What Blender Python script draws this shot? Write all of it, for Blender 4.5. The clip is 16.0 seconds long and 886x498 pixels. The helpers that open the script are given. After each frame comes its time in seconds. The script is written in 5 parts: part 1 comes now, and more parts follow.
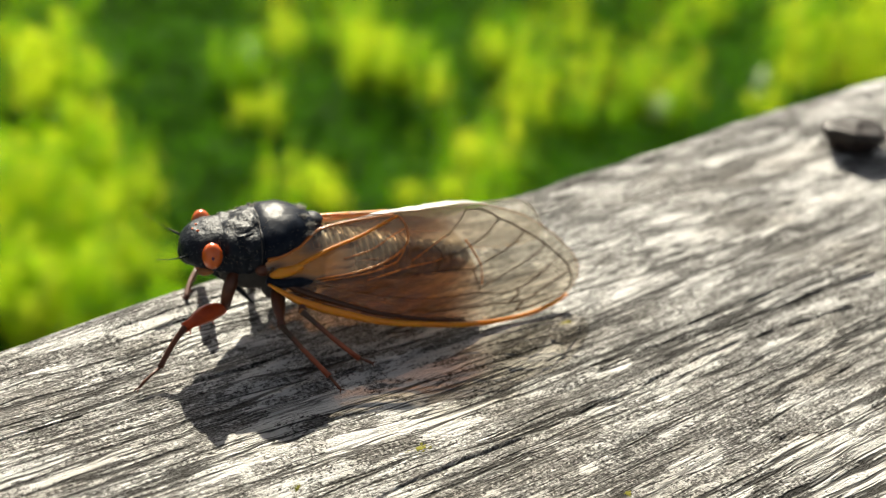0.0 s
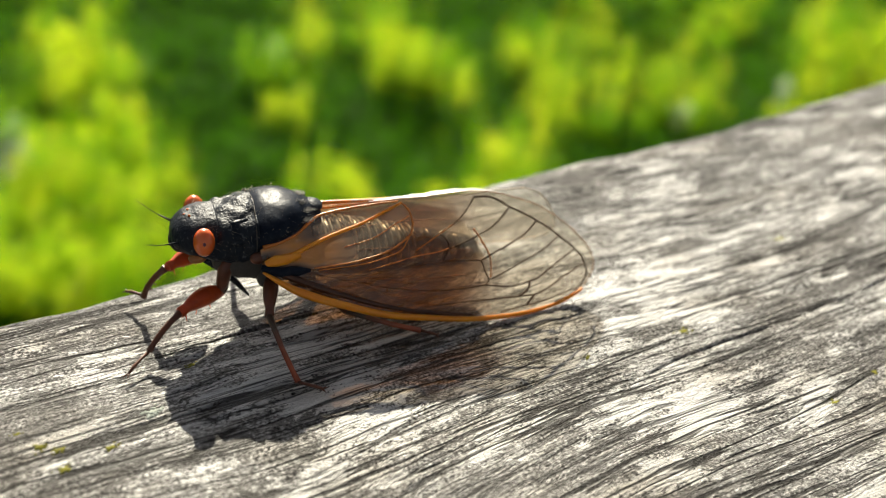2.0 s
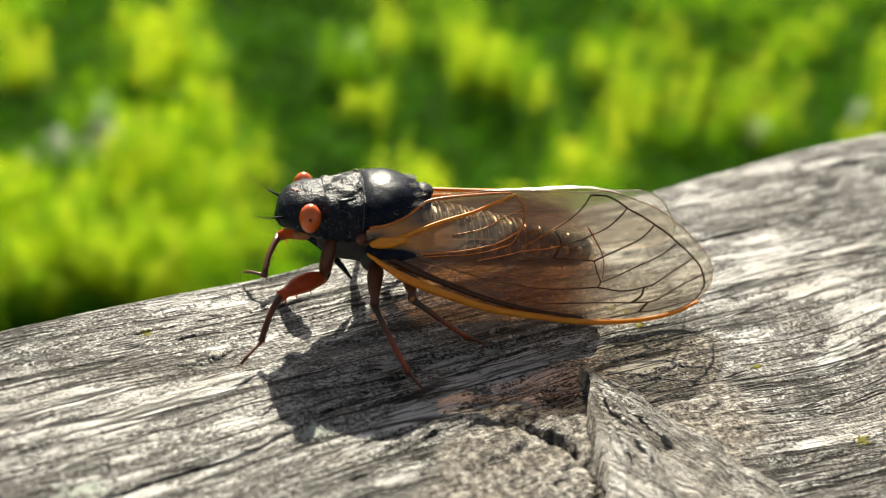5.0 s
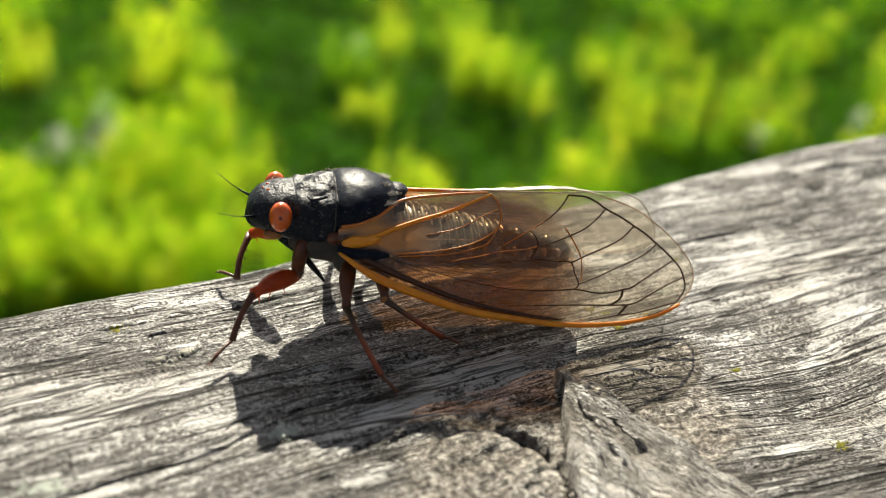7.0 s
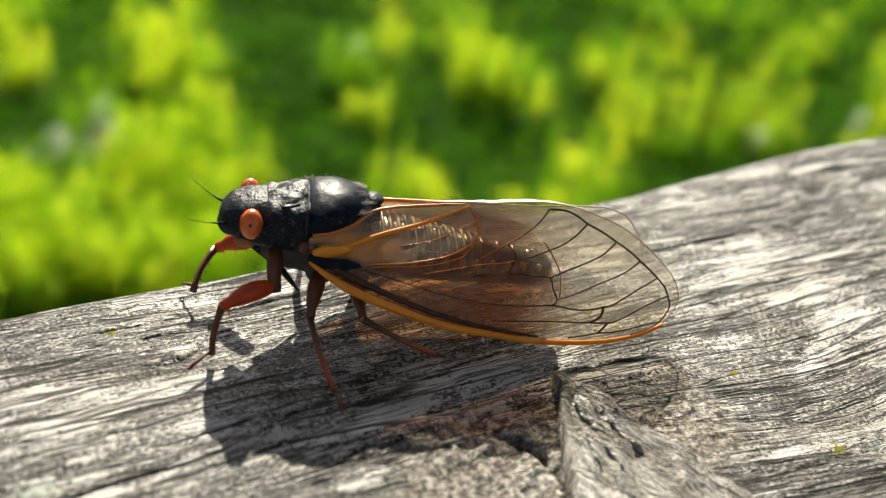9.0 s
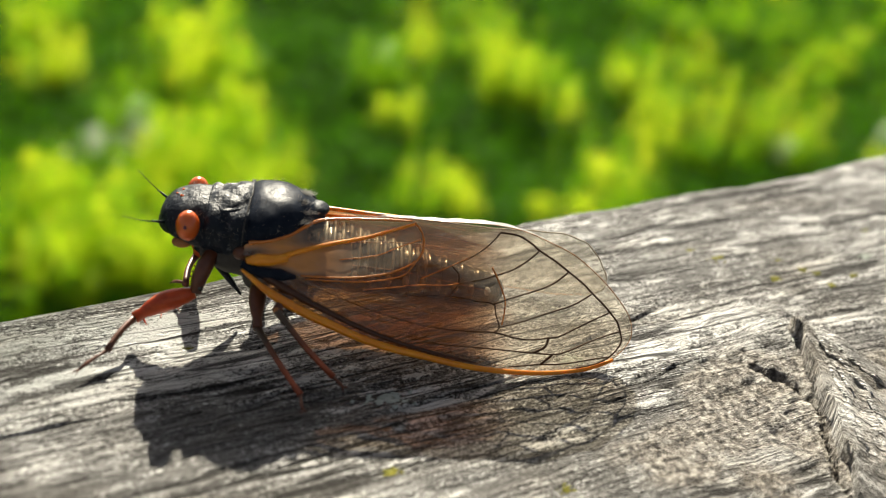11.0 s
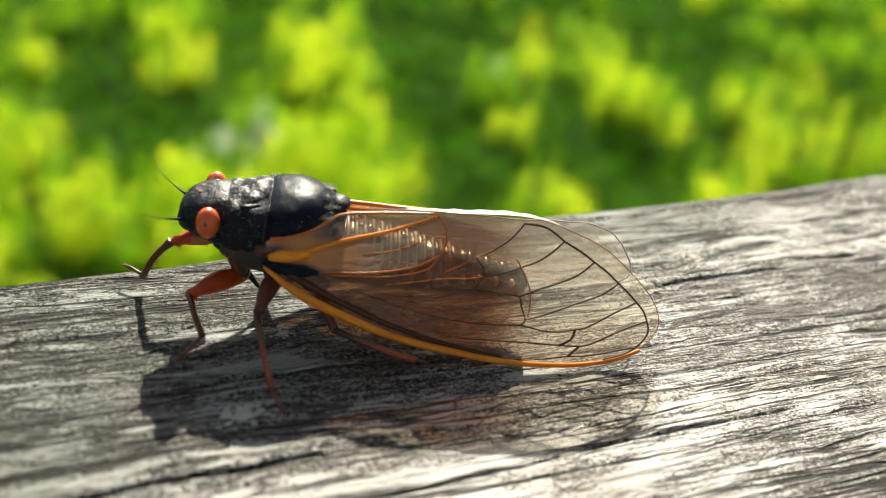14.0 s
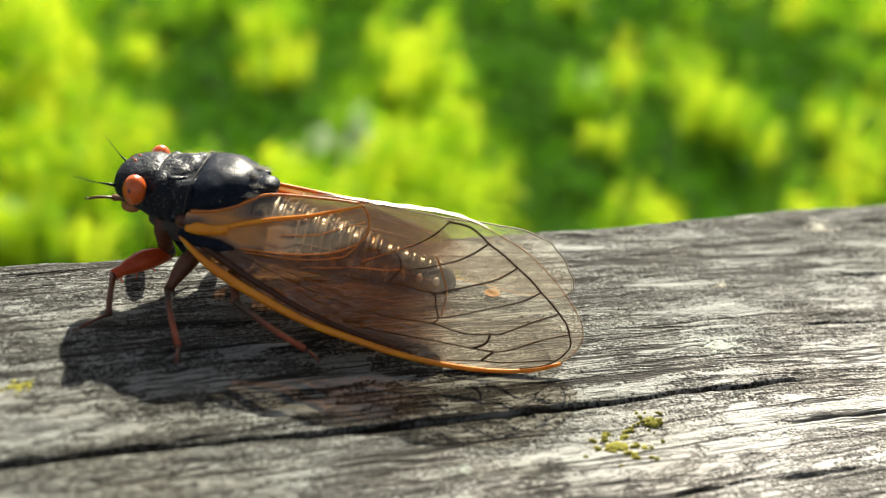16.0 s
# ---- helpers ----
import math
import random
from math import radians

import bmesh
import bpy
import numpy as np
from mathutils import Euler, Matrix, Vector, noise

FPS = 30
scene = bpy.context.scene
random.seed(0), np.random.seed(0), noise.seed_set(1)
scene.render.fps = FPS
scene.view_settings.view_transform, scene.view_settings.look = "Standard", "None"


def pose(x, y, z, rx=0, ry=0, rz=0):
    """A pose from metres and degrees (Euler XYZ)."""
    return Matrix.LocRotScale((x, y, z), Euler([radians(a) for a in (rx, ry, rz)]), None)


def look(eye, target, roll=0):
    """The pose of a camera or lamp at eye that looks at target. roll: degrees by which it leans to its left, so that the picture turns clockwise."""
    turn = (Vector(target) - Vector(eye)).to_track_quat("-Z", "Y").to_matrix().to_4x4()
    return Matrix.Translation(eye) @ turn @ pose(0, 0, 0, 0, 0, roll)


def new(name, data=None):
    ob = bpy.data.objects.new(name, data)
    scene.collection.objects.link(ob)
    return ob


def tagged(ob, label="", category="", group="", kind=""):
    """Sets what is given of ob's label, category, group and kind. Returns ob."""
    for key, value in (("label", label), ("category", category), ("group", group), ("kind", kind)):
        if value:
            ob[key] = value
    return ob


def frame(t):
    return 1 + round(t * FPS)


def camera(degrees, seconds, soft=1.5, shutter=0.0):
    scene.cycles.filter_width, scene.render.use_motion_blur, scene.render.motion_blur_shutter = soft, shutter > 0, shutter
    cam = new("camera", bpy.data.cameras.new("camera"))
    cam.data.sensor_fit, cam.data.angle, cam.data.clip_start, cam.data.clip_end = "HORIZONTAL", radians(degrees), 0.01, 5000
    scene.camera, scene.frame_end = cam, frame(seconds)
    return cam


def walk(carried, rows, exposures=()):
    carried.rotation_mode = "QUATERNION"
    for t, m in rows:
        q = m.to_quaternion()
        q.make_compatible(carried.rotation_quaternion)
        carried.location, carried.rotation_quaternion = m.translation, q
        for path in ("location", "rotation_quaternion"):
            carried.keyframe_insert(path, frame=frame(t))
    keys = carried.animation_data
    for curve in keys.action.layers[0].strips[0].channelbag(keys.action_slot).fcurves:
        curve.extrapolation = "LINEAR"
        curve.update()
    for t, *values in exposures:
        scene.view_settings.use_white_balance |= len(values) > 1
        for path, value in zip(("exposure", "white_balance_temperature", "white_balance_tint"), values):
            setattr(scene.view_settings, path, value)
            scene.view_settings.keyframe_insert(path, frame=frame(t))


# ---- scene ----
cam = camera(40.96, 16.0, soft=1.1)
EXPOSURES = [(0, 1.15), (8, 1.15), (11.5, 1.25), (14, 1.40), (16, 1.54)]
PATH = [
    (0, (0.03366, -0.07804, 0.06620), (0.08792, -0.01121, 0.01531), 4.19),
    (0.5, (0.02440, -0.07653, 0.06620), (0.07865, -0.00963, 0.01539), 4.44),
    (1, (0.01967, -0.07557, 0.06420), (0.07393, -0.00860, 0.01350), 4.60),
    (1.5, (0.01220, -0.07678, 0.06416), (0.06640, -0.00963, 0.01363), 4.92),
    (2, (0.00405, -0.07635, 0.06205), (0.05814, -0.00891, 0.01179), 5.29),
    (2.5, (-0.00357, -0.07478, 0.06153), (0.05037, -0.00709, 0.01144), 5.77),
    (3, (-0.00916, -0.07375, 0.06153), (0.04454, -0.00585, 0.01147), 6.33),
    (3.5, (-0.01615, -0.07427, 0.06119), (0.03713, -0.00611, 0.01104), 6.49),
    (4, (-0.02646, -0.07483, 0.06222), (0.02601, -0.00614, 0.01194), 6.80),
    (4.5, (-0.03445, -0.07334, 0.06162), (0.01742, -0.00416, 0.01139), 7.02),
    (5, (-0.04484, -0.06910, 0.05889), (0.00675, 0.00039, 0.00880), 7.44),
    (7.5, (-0.04127, -0.06951, 0.05790), (0.01028, 0.00021, 0.00808), 7.98),
    (8, (-0.04067, -0.06903, 0.05782), (0.01086, 0.00069, 0.00799), 7.98),
    (10.3, (-0.05465, -0.06956, 0.05821), (-0.00318, 0.00037, 0.00861), 8.34),
    (10.5, (-0.05919, -0.06896, 0.05738), (-0.00788, 0.00117, 0.00790), 8.44),
    (11, (-0.06887, -0.06891, 0.05741), (-0.01790, 0.00156, 0.00805), 8.87),
    (11.5, (-0.07735, -0.07122, 0.05670), (-0.02641, -0.00067, 0.00743), 8.96),
    (12, (-0.08530, -0.07053, 0.05580), (-0.03495, 0.00052, 0.00663), 9.05),
    (12.5, (-0.09301, -0.07196, 0.05577), (-0.04318, -0.00050, 0.00666), 9.08),
    (13, (-0.10677, -0.07151, 0.05608), (-0.05812, 0.00092, 0.00721), 9.22),
    (13.5, (-0.11790, -0.07268, 0.05705), (-0.07047, 0.00066, 0.00835), 9.41),
    (14, (-0.13375, -0.07275, 0.05501), (-0.08756, 0.00143, 0.00639), 9.67),
    (14.5, (-0.13913, -0.07271, 0.05483), (-0.09346, 0.00180, 0.00622), 9.90),
    (15, (-0.14955, -0.07302, 0.05589), (-0.10508, 0.00219, 0.00725), 10.22),
    (15.5, (-0.16066, -0.07428, 0.05697), (-0.11765, 0.00175, 0.00828), 10.40),
    (16, (-0.17411, -0.07468, 0.05507), (-0.13252, 0.00207, 0.00629), 10.64),
]
walk(cam, [(t, look(eye, target, roll)) for t, eye, target, roll in PATH], EXPOSURES)
cam.data.dof.use_dof = True
cam.data.dof.focus_distance = 0.103
cam.data.dof.aperture_fstop = 25.0

# ---- light ----
SUN = Vector((6.9, 13.6, 9.6)).normalized()
world = bpy.data.worlds.new("sky")
scene.world = world
world.use_nodes = True
sky = world.node_tree.nodes.new("ShaderNodeTexSky")
sky.sky_type = "NISHITA"
sky.sun_disc = False
sky.air_density, sky.dust_density, sky.ozone_density = 0.8, 3.0, 0.6
sky.sun_elevation = math.asin(SUN.z)
sky.sun_rotation = math.atan2(SUN.x, SUN.y)
# trees all round and thin haze take most of the blue out of the skylight
haze = world.node_tree.nodes.new("ShaderNodeHueSaturation")
haze.inputs["Saturation"].default_value = 0.35
world.node_tree.links.new(sky.outputs[0], haze.inputs["Color"])
world.node_tree.links.new(haze.outputs[0], world.node_tree.nodes["Background"].inputs[0])
world.node_tree.nodes["Background"].inputs[1].default_value = 0.038
sun = new("sun", bpy.data.lights.new("sun", "SUN"))
sun.data.energy, sun.data.angle, sun.data.color = 5.0, radians(0.53), (1, 0.925, 0.75)
sun.matrix_world = look((0, 0, 0), -SUN)
scene.view_settings.exposure = 1.15

M = 0.001  # one millimetre


# ---- materials ----
class Nodes:
    """A small builder of node materials."""

    def __init__(self, name):
        self.mat = bpy.data.materials.new(name)
        self.mat.use_nodes = True
        self.tree = self.mat.node_tree
        self.bsdf = self.tree.nodes["Principled BSDF"]
        self.out = self.tree.nodes["Material Output"]

    def add(self, kind, **values):
        node = self.tree.nodes.new(kind)
        for key, value in values.items():
            node.inputs[key.replace("_", " ")].default_value = value
        return node

    def link(self, a, b):
        self.tree.links.new(a, b)

    def coords(self, scale, attribute=None):
        if attribute:
            src = self.tree.nodes.new("ShaderNodeAttribute")
            src.attribute_name = attribute
            out = src.outputs["Vector"]
        else:
            out = self.tree.nodes.new("ShaderNodeTexCoord").outputs["Object"]
        m = self.tree.nodes.new("ShaderNodeMapping")
        m.inputs["Scale"].default_value = scale
        self.link(out, m.inputs["Vector"])
        return m.outputs["Vector"]

    def noise(self, vec, scale=1.0, detail=4.0, rough=0.55, distort=0.0):
        n = self.add("ShaderNodeTexNoise", Scale=scale, Detail=detail, Roughness=rough, Distortion=distort)
        self.link(vec, n.inputs["Vector"])
        return n.outputs["Fac"]

    def ramp(self, fac, stops):
        r = self.tree.nodes.new("ShaderNodeValToRGB")
        els = r.color_ramp.elements
        while len(els) < len(stops):
            els.new(0.5)
        for e, (p, c) in zip(els, stops):
            e.position = p
            e.color = (*c, 1) if len(c) == 3 else c
        self.link(fac, r.inputs["Fac"])
        return r.outputs["Color"]

    def mix(self, fac, a, b, blend="MIX"):
        m = self.tree.nodes.new("ShaderNodeMix")
        m.data_type, m.blend_type = "RGBA", blend
        for value, socket in ((fac, m.inputs["Factor"]), (a, m.inputs[6]), (b, m.inputs[7])):
            if isinstance(value, (int, float)):
                socket.default_value = value
            elif isinstance(value, tuple):
                socket.default_value = (*value, 1)
            else:
                self.link(value, socket)
        return m.outputs[2]

    def math(self, op, a, b=0.0):
        m = self.tree.nodes.new("ShaderNodeMath")
        m.operation = op
        for value, socket in ((a, m.inputs[0]), (b, m.inputs[1])):
            if isinstance(value, (int, float)):
                socket.default_value = value
            else:
                self.link(value, socket)
        return m.outputs[0]

    def bump(self, height, strength, distance):
        b = self.add("ShaderNodeBump", Strength=strength, Distance=distance)
        self.link(height, b.inputs["Height"])
        self.link(b.outputs["Normal"], self.bsdf.inputs["Normal"])
        return b.outputs["Normal"]


def wood_material(name, dark, mid, light, cracked=0.92):
    n = Nodes(name)
    fine = n.noise(n.coords((800, 4400, 300), "grain"), 1, 4, 0.7)
    thread = n.noise(n.coords((260, 5600, 200), "grain"), 1, 5, 0.72, 0.2)
    streak = n.noise(n.coords((110, 1300, 60), "grain"), 1, 5, 0.68, 0.3)
    broad = n.noise(n.coords((45, 120, 30), "grain"), 1, 4, 0.6, 0.8)
    speck = n.noise(n.coords((1900, 2600, 900), "grain"), 1, 4, 0.75)
    pepper = n.noise(n.coords((3400, 4600, 1500), "grain"), 1, 2, 0.6)
    mixed = n.math("ADD", n.math("ADD", n.math("MULTIPLY", fine, 0.11), n.math("MULTIPLY", streak, 0.14)), n.math("ADD", n.math("MULTIPLY", broad, 0.13), n.math("ADD", n.math("MULTIPLY", speck, 0.27), n.math("ADD", n.math("MULTIPLY", pepper, 0.22), n.math("MULTIPLY", thread, 0.13)))))
    half = tuple(0.5 * a + 0.5 * b for a, b in zip(dark, mid))
    pale = tuple(0.55 * a + 0.45 * b for a, b in zip(mid, light))
    col = n.ramp(mixed, [(0.450, dark), (0.474, half), (0.498, mid), (0.524, pale), (0.552, light)])
    # rough grey blotches where dirt sits in the open pores
    mottle = n.noise(n.coords((330, 900, 200), "grain"), 1, 8, 0.78, 0.4)
    col = n.mix(n.ramp(mottle, [(0.40, (0.85, 0.85, 0.85)), (0.465, (0.45, 0.45, 0.45)), (0.52, (0, 0, 0))]), col, tuple(0.5 * a + 0.5 * b for a, b in zip(dark, mid)))
    # bleached plates where the surface has flaked
    bleach = n.noise(n.coords((110, 400, 60), "grain"), 1, 6, 0.75, 0.3)
    wide = n.noise(n.coords((34, 105, 30), "grain"), 1, 5, 0.72, 0.8)
    both = n.math("ADD", n.math("ADD", n.math("MULTIPLY", bleach, 0.37), n.math("MULTIPLY", wide, 0.36)), n.math("ADD", n.math("MULTIPLY", thread, 0.05), n.math("ADD", n.math("MULTIPLY", pepper, 0.10), n.math("MULTIPLY", speck, 0.12))))
    plates = n.ramp(both, [(0.508, (0, 0, 0)), (0.518, (0.85, 0.85, 0.85)), (0.54, (1, 1, 1))])
    worn = n.ramp(wide, [(0.36, (0.7, 0.7, 0.7)), (0.46, (0, 0, 0))])
    col = n.mix(worn, col, tuple(0.5 * a + 0.4 * b for a, b in zip(dark, mid)), "MIX")
    col = n.mix(plates, col, light)
    # one end of the rail: soft shade put into its colour, with darker wood
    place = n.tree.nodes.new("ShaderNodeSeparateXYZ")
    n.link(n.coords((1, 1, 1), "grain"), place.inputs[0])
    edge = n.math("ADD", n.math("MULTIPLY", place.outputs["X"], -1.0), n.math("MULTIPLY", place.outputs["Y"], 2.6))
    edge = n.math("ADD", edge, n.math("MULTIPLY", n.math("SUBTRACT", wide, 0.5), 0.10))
    shaded_end = n.ramp(edge, [(0.045, (0, 0, 0)), (0.085, (1, 1, 1))])
    col = n.mix(n.math("MULTIPLY", shaded_end, 0.92), col, (0.43, 0.465, 0.455), "MULTIPLY")
    # the crumbling, brownish wood round the split
    loose = n.tree.nodes.new("ShaderNodeAttribute")
    loose.attribute_name = "crumb"
    grit = n.noise(n.coords((1500, 1500, 1500), "flat"), 1, 4, 0.7)
    crumbly = n.ramp(grit, [(0.40, (0.045, 0.038, 0.031)), (0.47, (0.17, 0.145, 0.118)), (0.55, (0.36, 0.32, 0.27)), (0.63, (0.66, 0.62, 0.55))])
    col = n.mix(loose.outputs["Fac"], col, crumbly)
    # brown and green-grey stains
    stain = n.noise(n.coords((60, 130, 60), "grain"), 1, 3, 0.6)
    col = n.mix(n.ramp(stain, [(0.48, (0, 0, 0)), (0.75, (0.6, 0.6, 0.6))]), col, (0.52, 0.44, 0.33), "MULTIPLY")
    # hairline cracks along the grain, in two sizes
    lines = []
    for scale, width, part_of, strength in (((16, 330, 20), 0.022, 0.42, 1.0), ((30, 700, 40), 0.022, 0.45, 0.95), ((90, 1700, 60), 0.030, 0.48, 0.85)):
        c = n.noise(n.coords(scale, "grain"), 1, 3, 0.5)
        near = n.math("ABSOLUTE", n.math("SUBTRACT", c, 0.5))
        line = n.ramp(near, [(width * 0.35, (1, 1, 1)), (width, (0, 0, 0))])
        gate = n.ramp(n.noise(n.coords(tuple(x * 0.8 for x in (scale[0] * 1.2, scale[1] * 0.3, 20)), "grain"), 1, 2, 0.5), [(part_of - 0.05, (0, 0, 0)), (part_of + 0.05, (1, 1, 1))])
        lines.append(n.math("MULTIPLY", n.math("MULTIPLY", line, gate), strength))
    crack = n.math("MAXIMUM", n.math("MAXIMUM", lines[0], lines[1]), lines[2])
    crack = n.math("MULTIPLY", crack, n.math("SUBTRACT", 1.0, loose.outputs["Fac"]))
    col = n.mix(n.math("MULTIPLY", crack, cracked), col, (0.022, 0.019, 0.016))
    # near-black colour along the open cracks, strongest at their middle
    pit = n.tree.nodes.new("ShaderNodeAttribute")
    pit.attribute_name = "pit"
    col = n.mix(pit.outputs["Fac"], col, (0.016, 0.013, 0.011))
    n.link(col, n.bsdf.inputs["Base Color"])
    n.link(n.math("ADD", n.math("MULTIPLY", shaded_end, 0.2), 0.46), n.bsdf.inputs["Roughness"])
    # bleached fibres are smooth and glossy, the grime between them is dull
    tone = n.tree.nodes.new("ShaderNodeRGBToBW")
    n.link(col, tone.inputs[0])
    n.link(n.math("ADD", n.math("MULTIPLY", n.math("MULTIPLY", tone.outputs[0], 1.3), n.math("SUBTRACT", 1.0, n.math("MULTIPLY", shaded_end, 0.7))), 0.06), n.bsdf.inputs["Specular IOR Level"])
    high = n.math("ADD", n.math("ADD", n.math("MULTIPLY", fine, 0.4), n.math("MULTIPLY", thread, 0.35)), n.math("ADD", n.math("MULTIPLY", streak, 0.6), n.math("ADD", n.math("MULTIPLY", speck, 0.45), n.math("ADD", n.math("ADD", n.math("MULTIPLY", pepper, 0.35), n.math("MULTIPLY", n.math("MULTIPLY", grit, loose.outputs["Fac"]), 0.8)), n.math("ADD", n.math("MULTIPLY", plates, 0.25), n.math("MULTIPLY", crack, -0.9))))))
    n.bump(high, 1.0, 0.0007)
    return n.mat


def plain(name, col, rough=0.5, spec=0.5, spots=None, scale=900, bump=0.0, coat=0.0, sub=0.0, dust=None):
    """A surface with two scales of variation in tone and a fine relief."""
    n = Nodes(name)
    a = n.noise(n.coords((scale, scale, scale)), 1, 4, 0.6)
    b = n.noise(n.coords((scale * 0.2,) * 3), 1, 3, 0.5)
    other = spots or tuple(c * 0.55 for c in col)
    c = n.mix(n.ramp(a, [(0.35, (0, 0, 0)), (0.7, (0.8, 0.8, 0.8))]), col, other)
    c = n.mix(n.ramp(b, [(0.4, (0, 0, 0)), (0.7, (0.5, 0.5, 0.5))]), c, tuple(x * 0.8 for x in col))
    if dust:
        fleck = n.noise(n.coords((2600, 3600, 2600)), 1, 3, 0.65)
        c = n.mix(n.ramp(fleck, [(0.58, (0, 0, 0)), (0.70, (0.8, 0.8, 0.8))]), c, dust)
    n.link(c, n.bsdf.inputs["Base Color"])
    n.bsdf.inputs["Roughness"].default_value = rough
    n.bsdf.inputs["Specular IOR Level"].default_value = spec
    n.bsdf.inputs["Coat Weight"].default_value = coat
    n.bsdf.inputs["Coat Roughness"].default_value = 0.15
    if sub:
        n.bsdf.inputs["Subsurface Weight"].default_value = sub
        n.bsdf.inputs["Subsurface Radius"].default_value = (0.0012, 0.0004, 0.0002)
        n.bsdf.inputs["Subsurface Scale"].default_value = 0.6
    if bump:
        n.bump(a, 0.8, bump)
    return n.mat


def membrane_material(name, tint, milk, shine=0.05, ripple=0.9, rough=0.16):
    """Glassy wing skin; the wing's own pigment is in its attributes brown and amber."""
    n = Nodes(name)
    n.tree.nodes.remove(n.bsdf)
    pigment = []
    for key in ("brown", "amber"):
        node = n.tree.nodes.new("ShaderNodeAttribute")
        node.attribute_name = key
        pigment.append(node.outputs["Fac"])
    brown, amber = pigment
    cloud = n.noise(n.coords((160, 160, 260)), 1, 4, 0.6)
    wrinkle = n.noise(n.coords((170, 300, 520)), 1, 3, 0.55, 0.6)
    bump = n.add("ShaderNodeBump", Strength=ripple, Distance=0.0014)
    n.link(wrinkle, bump.inputs["Height"])
    clear = n.add("ShaderNodeBsdfTransparent")
    n.link(n.mix(amber, n.mix(brown, tint, (0.38, 0.19, 0.075)), (0.45, 0.16, 0.03)), clear.inputs["Color"])
    haze = n.add("ShaderNodeBsdfTranslucent")
    n.link(n.mix(amber, n.mix(brown, (0.60, 0.56, 0.47), (0.40, 0.17, 0.05)), (0.95, 0.38, 0.04)), haze.inputs["Color"])
    skin = n.add("ShaderNodeBsdfDiffuse")
    n.link(n.mix(amber, n.mix(brown, (0.46, 0.43, 0.37), (0.38, 0.14, 0.036)), (0.95, 0.36, 0.03)), skin.inputs["Color"])
    both = n.add("ShaderNodeMixShader")
    n.link(n.math("ADD", 0.45, n.math("ADD", n.math("MULTIPLY", brown, 0.42), n.math("MULTIPLY", amber, 0.45))), both.inputs[0])
    n.link(haze.outputs[0], both.inputs[1])
    n.link(skin.outputs[0], both.inputs[2])
    first = n.add("ShaderNodeMixShader")
    body = n.math("ADD", n.math("ADD", milk, n.math("MULTIPLY", brown, 0.30 - milk)), n.math("MULTIPLY", amber, 0.85))
    n.link(n.math("MULTIPLY", body, n.math("ADD", n.math("MULTIPLY", cloud, 1.3), 0.35)), first.inputs[0])
    n.link(clear.outputs[0], first.inputs[1])
    n.link(both.outputs[0], first.inputs[2])
    gloss = n.add("ShaderNodeBsdfGlossy", Roughness=rough)
    n.link(bump.outputs[0], gloss.inputs["Normal"])
    facing = n.add("ShaderNodeLayerWeight", Blend=0.5)
    last = n.add("ShaderNodeMixShader")
    n.link(n.math("ADD", n.math("MULTIPLY", n.math("POWER", facing.outputs["Facing"], 4.0), 0.3), shine), last.inputs[0])
    n.link(first.outputs[0], last.inputs[1])
    n.link(gloss.outputs[0], last.inputs[2])
    n.link(last.outputs[0], n.out.inputs["Surface"])
    return n.mat


def leaf_material(name, low, high, through_low, through_high):
    n = Nodes(name)
    n.tree.nodes.remove(n.bsdf)
    geo = n.tree.nodes.new("ShaderNodeNewGeometry")
    rnd = geo.outputs["Random Per Island"]
    front = n.add("ShaderNodeBsdfPrincipled", Roughness=0.6)
    front.inputs["Specular IOR Level"].default_value = 0.2
    n.link(n.mix(rnd, low, high), front.inputs["Base Color"])
    back = n.add("ShaderNodeBsdfTranslucent")
    n.link(n.mix(rnd, through_low, through_high), back.inputs["Color"])
    m = n.add("ShaderNodeMixShader", Fac=0.6)
    n.link(front.outputs[0], m.inputs[1])
    n.link(back.outputs[0], m.inputs[2])
    n.link(m.outputs[0], n.out.inputs["Surface"])
    return n.mat


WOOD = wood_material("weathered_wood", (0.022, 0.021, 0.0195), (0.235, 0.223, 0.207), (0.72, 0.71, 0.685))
FLAKE = wood_material("split_wood", (0.075, 0.07, 0.064), (0.27, 0.26, 0.24), (0.66, 0.645, 0.62), 0.4)
BLACK = plain("black_cuticle", (0.010, 0.014, 0.021), 0.42, 0.13, (0.022, 0.027, 0.036), 1000, 0.00032, dust=(0.13, 0.135, 0.14))
SHINE = plain("smooth_black_cuticle", (0.009, 0.013, 0.023), 0.38, 0.055, (0.016, 0.022, 0.034), 1500, 0.00006, dust=(0.03, 0.035, 0.043))
GREY = plain("dusty_grey_cuticle", (0.075, 0.068, 0.060), 0.7, 0.3, (0.04, 0.035, 0.03), 900, 0.00006)
PALE = plain("pale_cuticle", (0.50, 0.44, 0.34), 0.5, 0.4, (0.3, 0.22, 0.13), 1200, 0.00003)
TUFT = plain("pale_hair_tuft", (0.50, 0.48, 0.43), 0.5, 0.5, (0.20, 0.19, 0.17), 2400, 0.0003)
EYE = plain("red_eye", (0.78, 0.155, 0.022), 0.22, 0.6, (0.60, 0.085, 0.014), 500, 0, 0.4, 0.25)
PUPIL = plain("dark_eye_centre", (0.16, 0.025, 0.03), 0.3)
ORANGE = plain("orange_vein", (0.66, 0.21, 0.03), 0.27, 0.7, (0.40, 0.11, 0.015), 700, 0.00003)
YELLOW = plain("yellow_wing_edge", (0.92, 0.35, 0.013), 0.34, 0.5, (0.72, 0.20, 0.010), 500, 0.00003, sub=0.15)
AMBER = plain("amber_vein", (0.40, 0.16, 0.045), 0.4, 0.5, (0.25, 0.09, 0.02), 700, 0.00003)
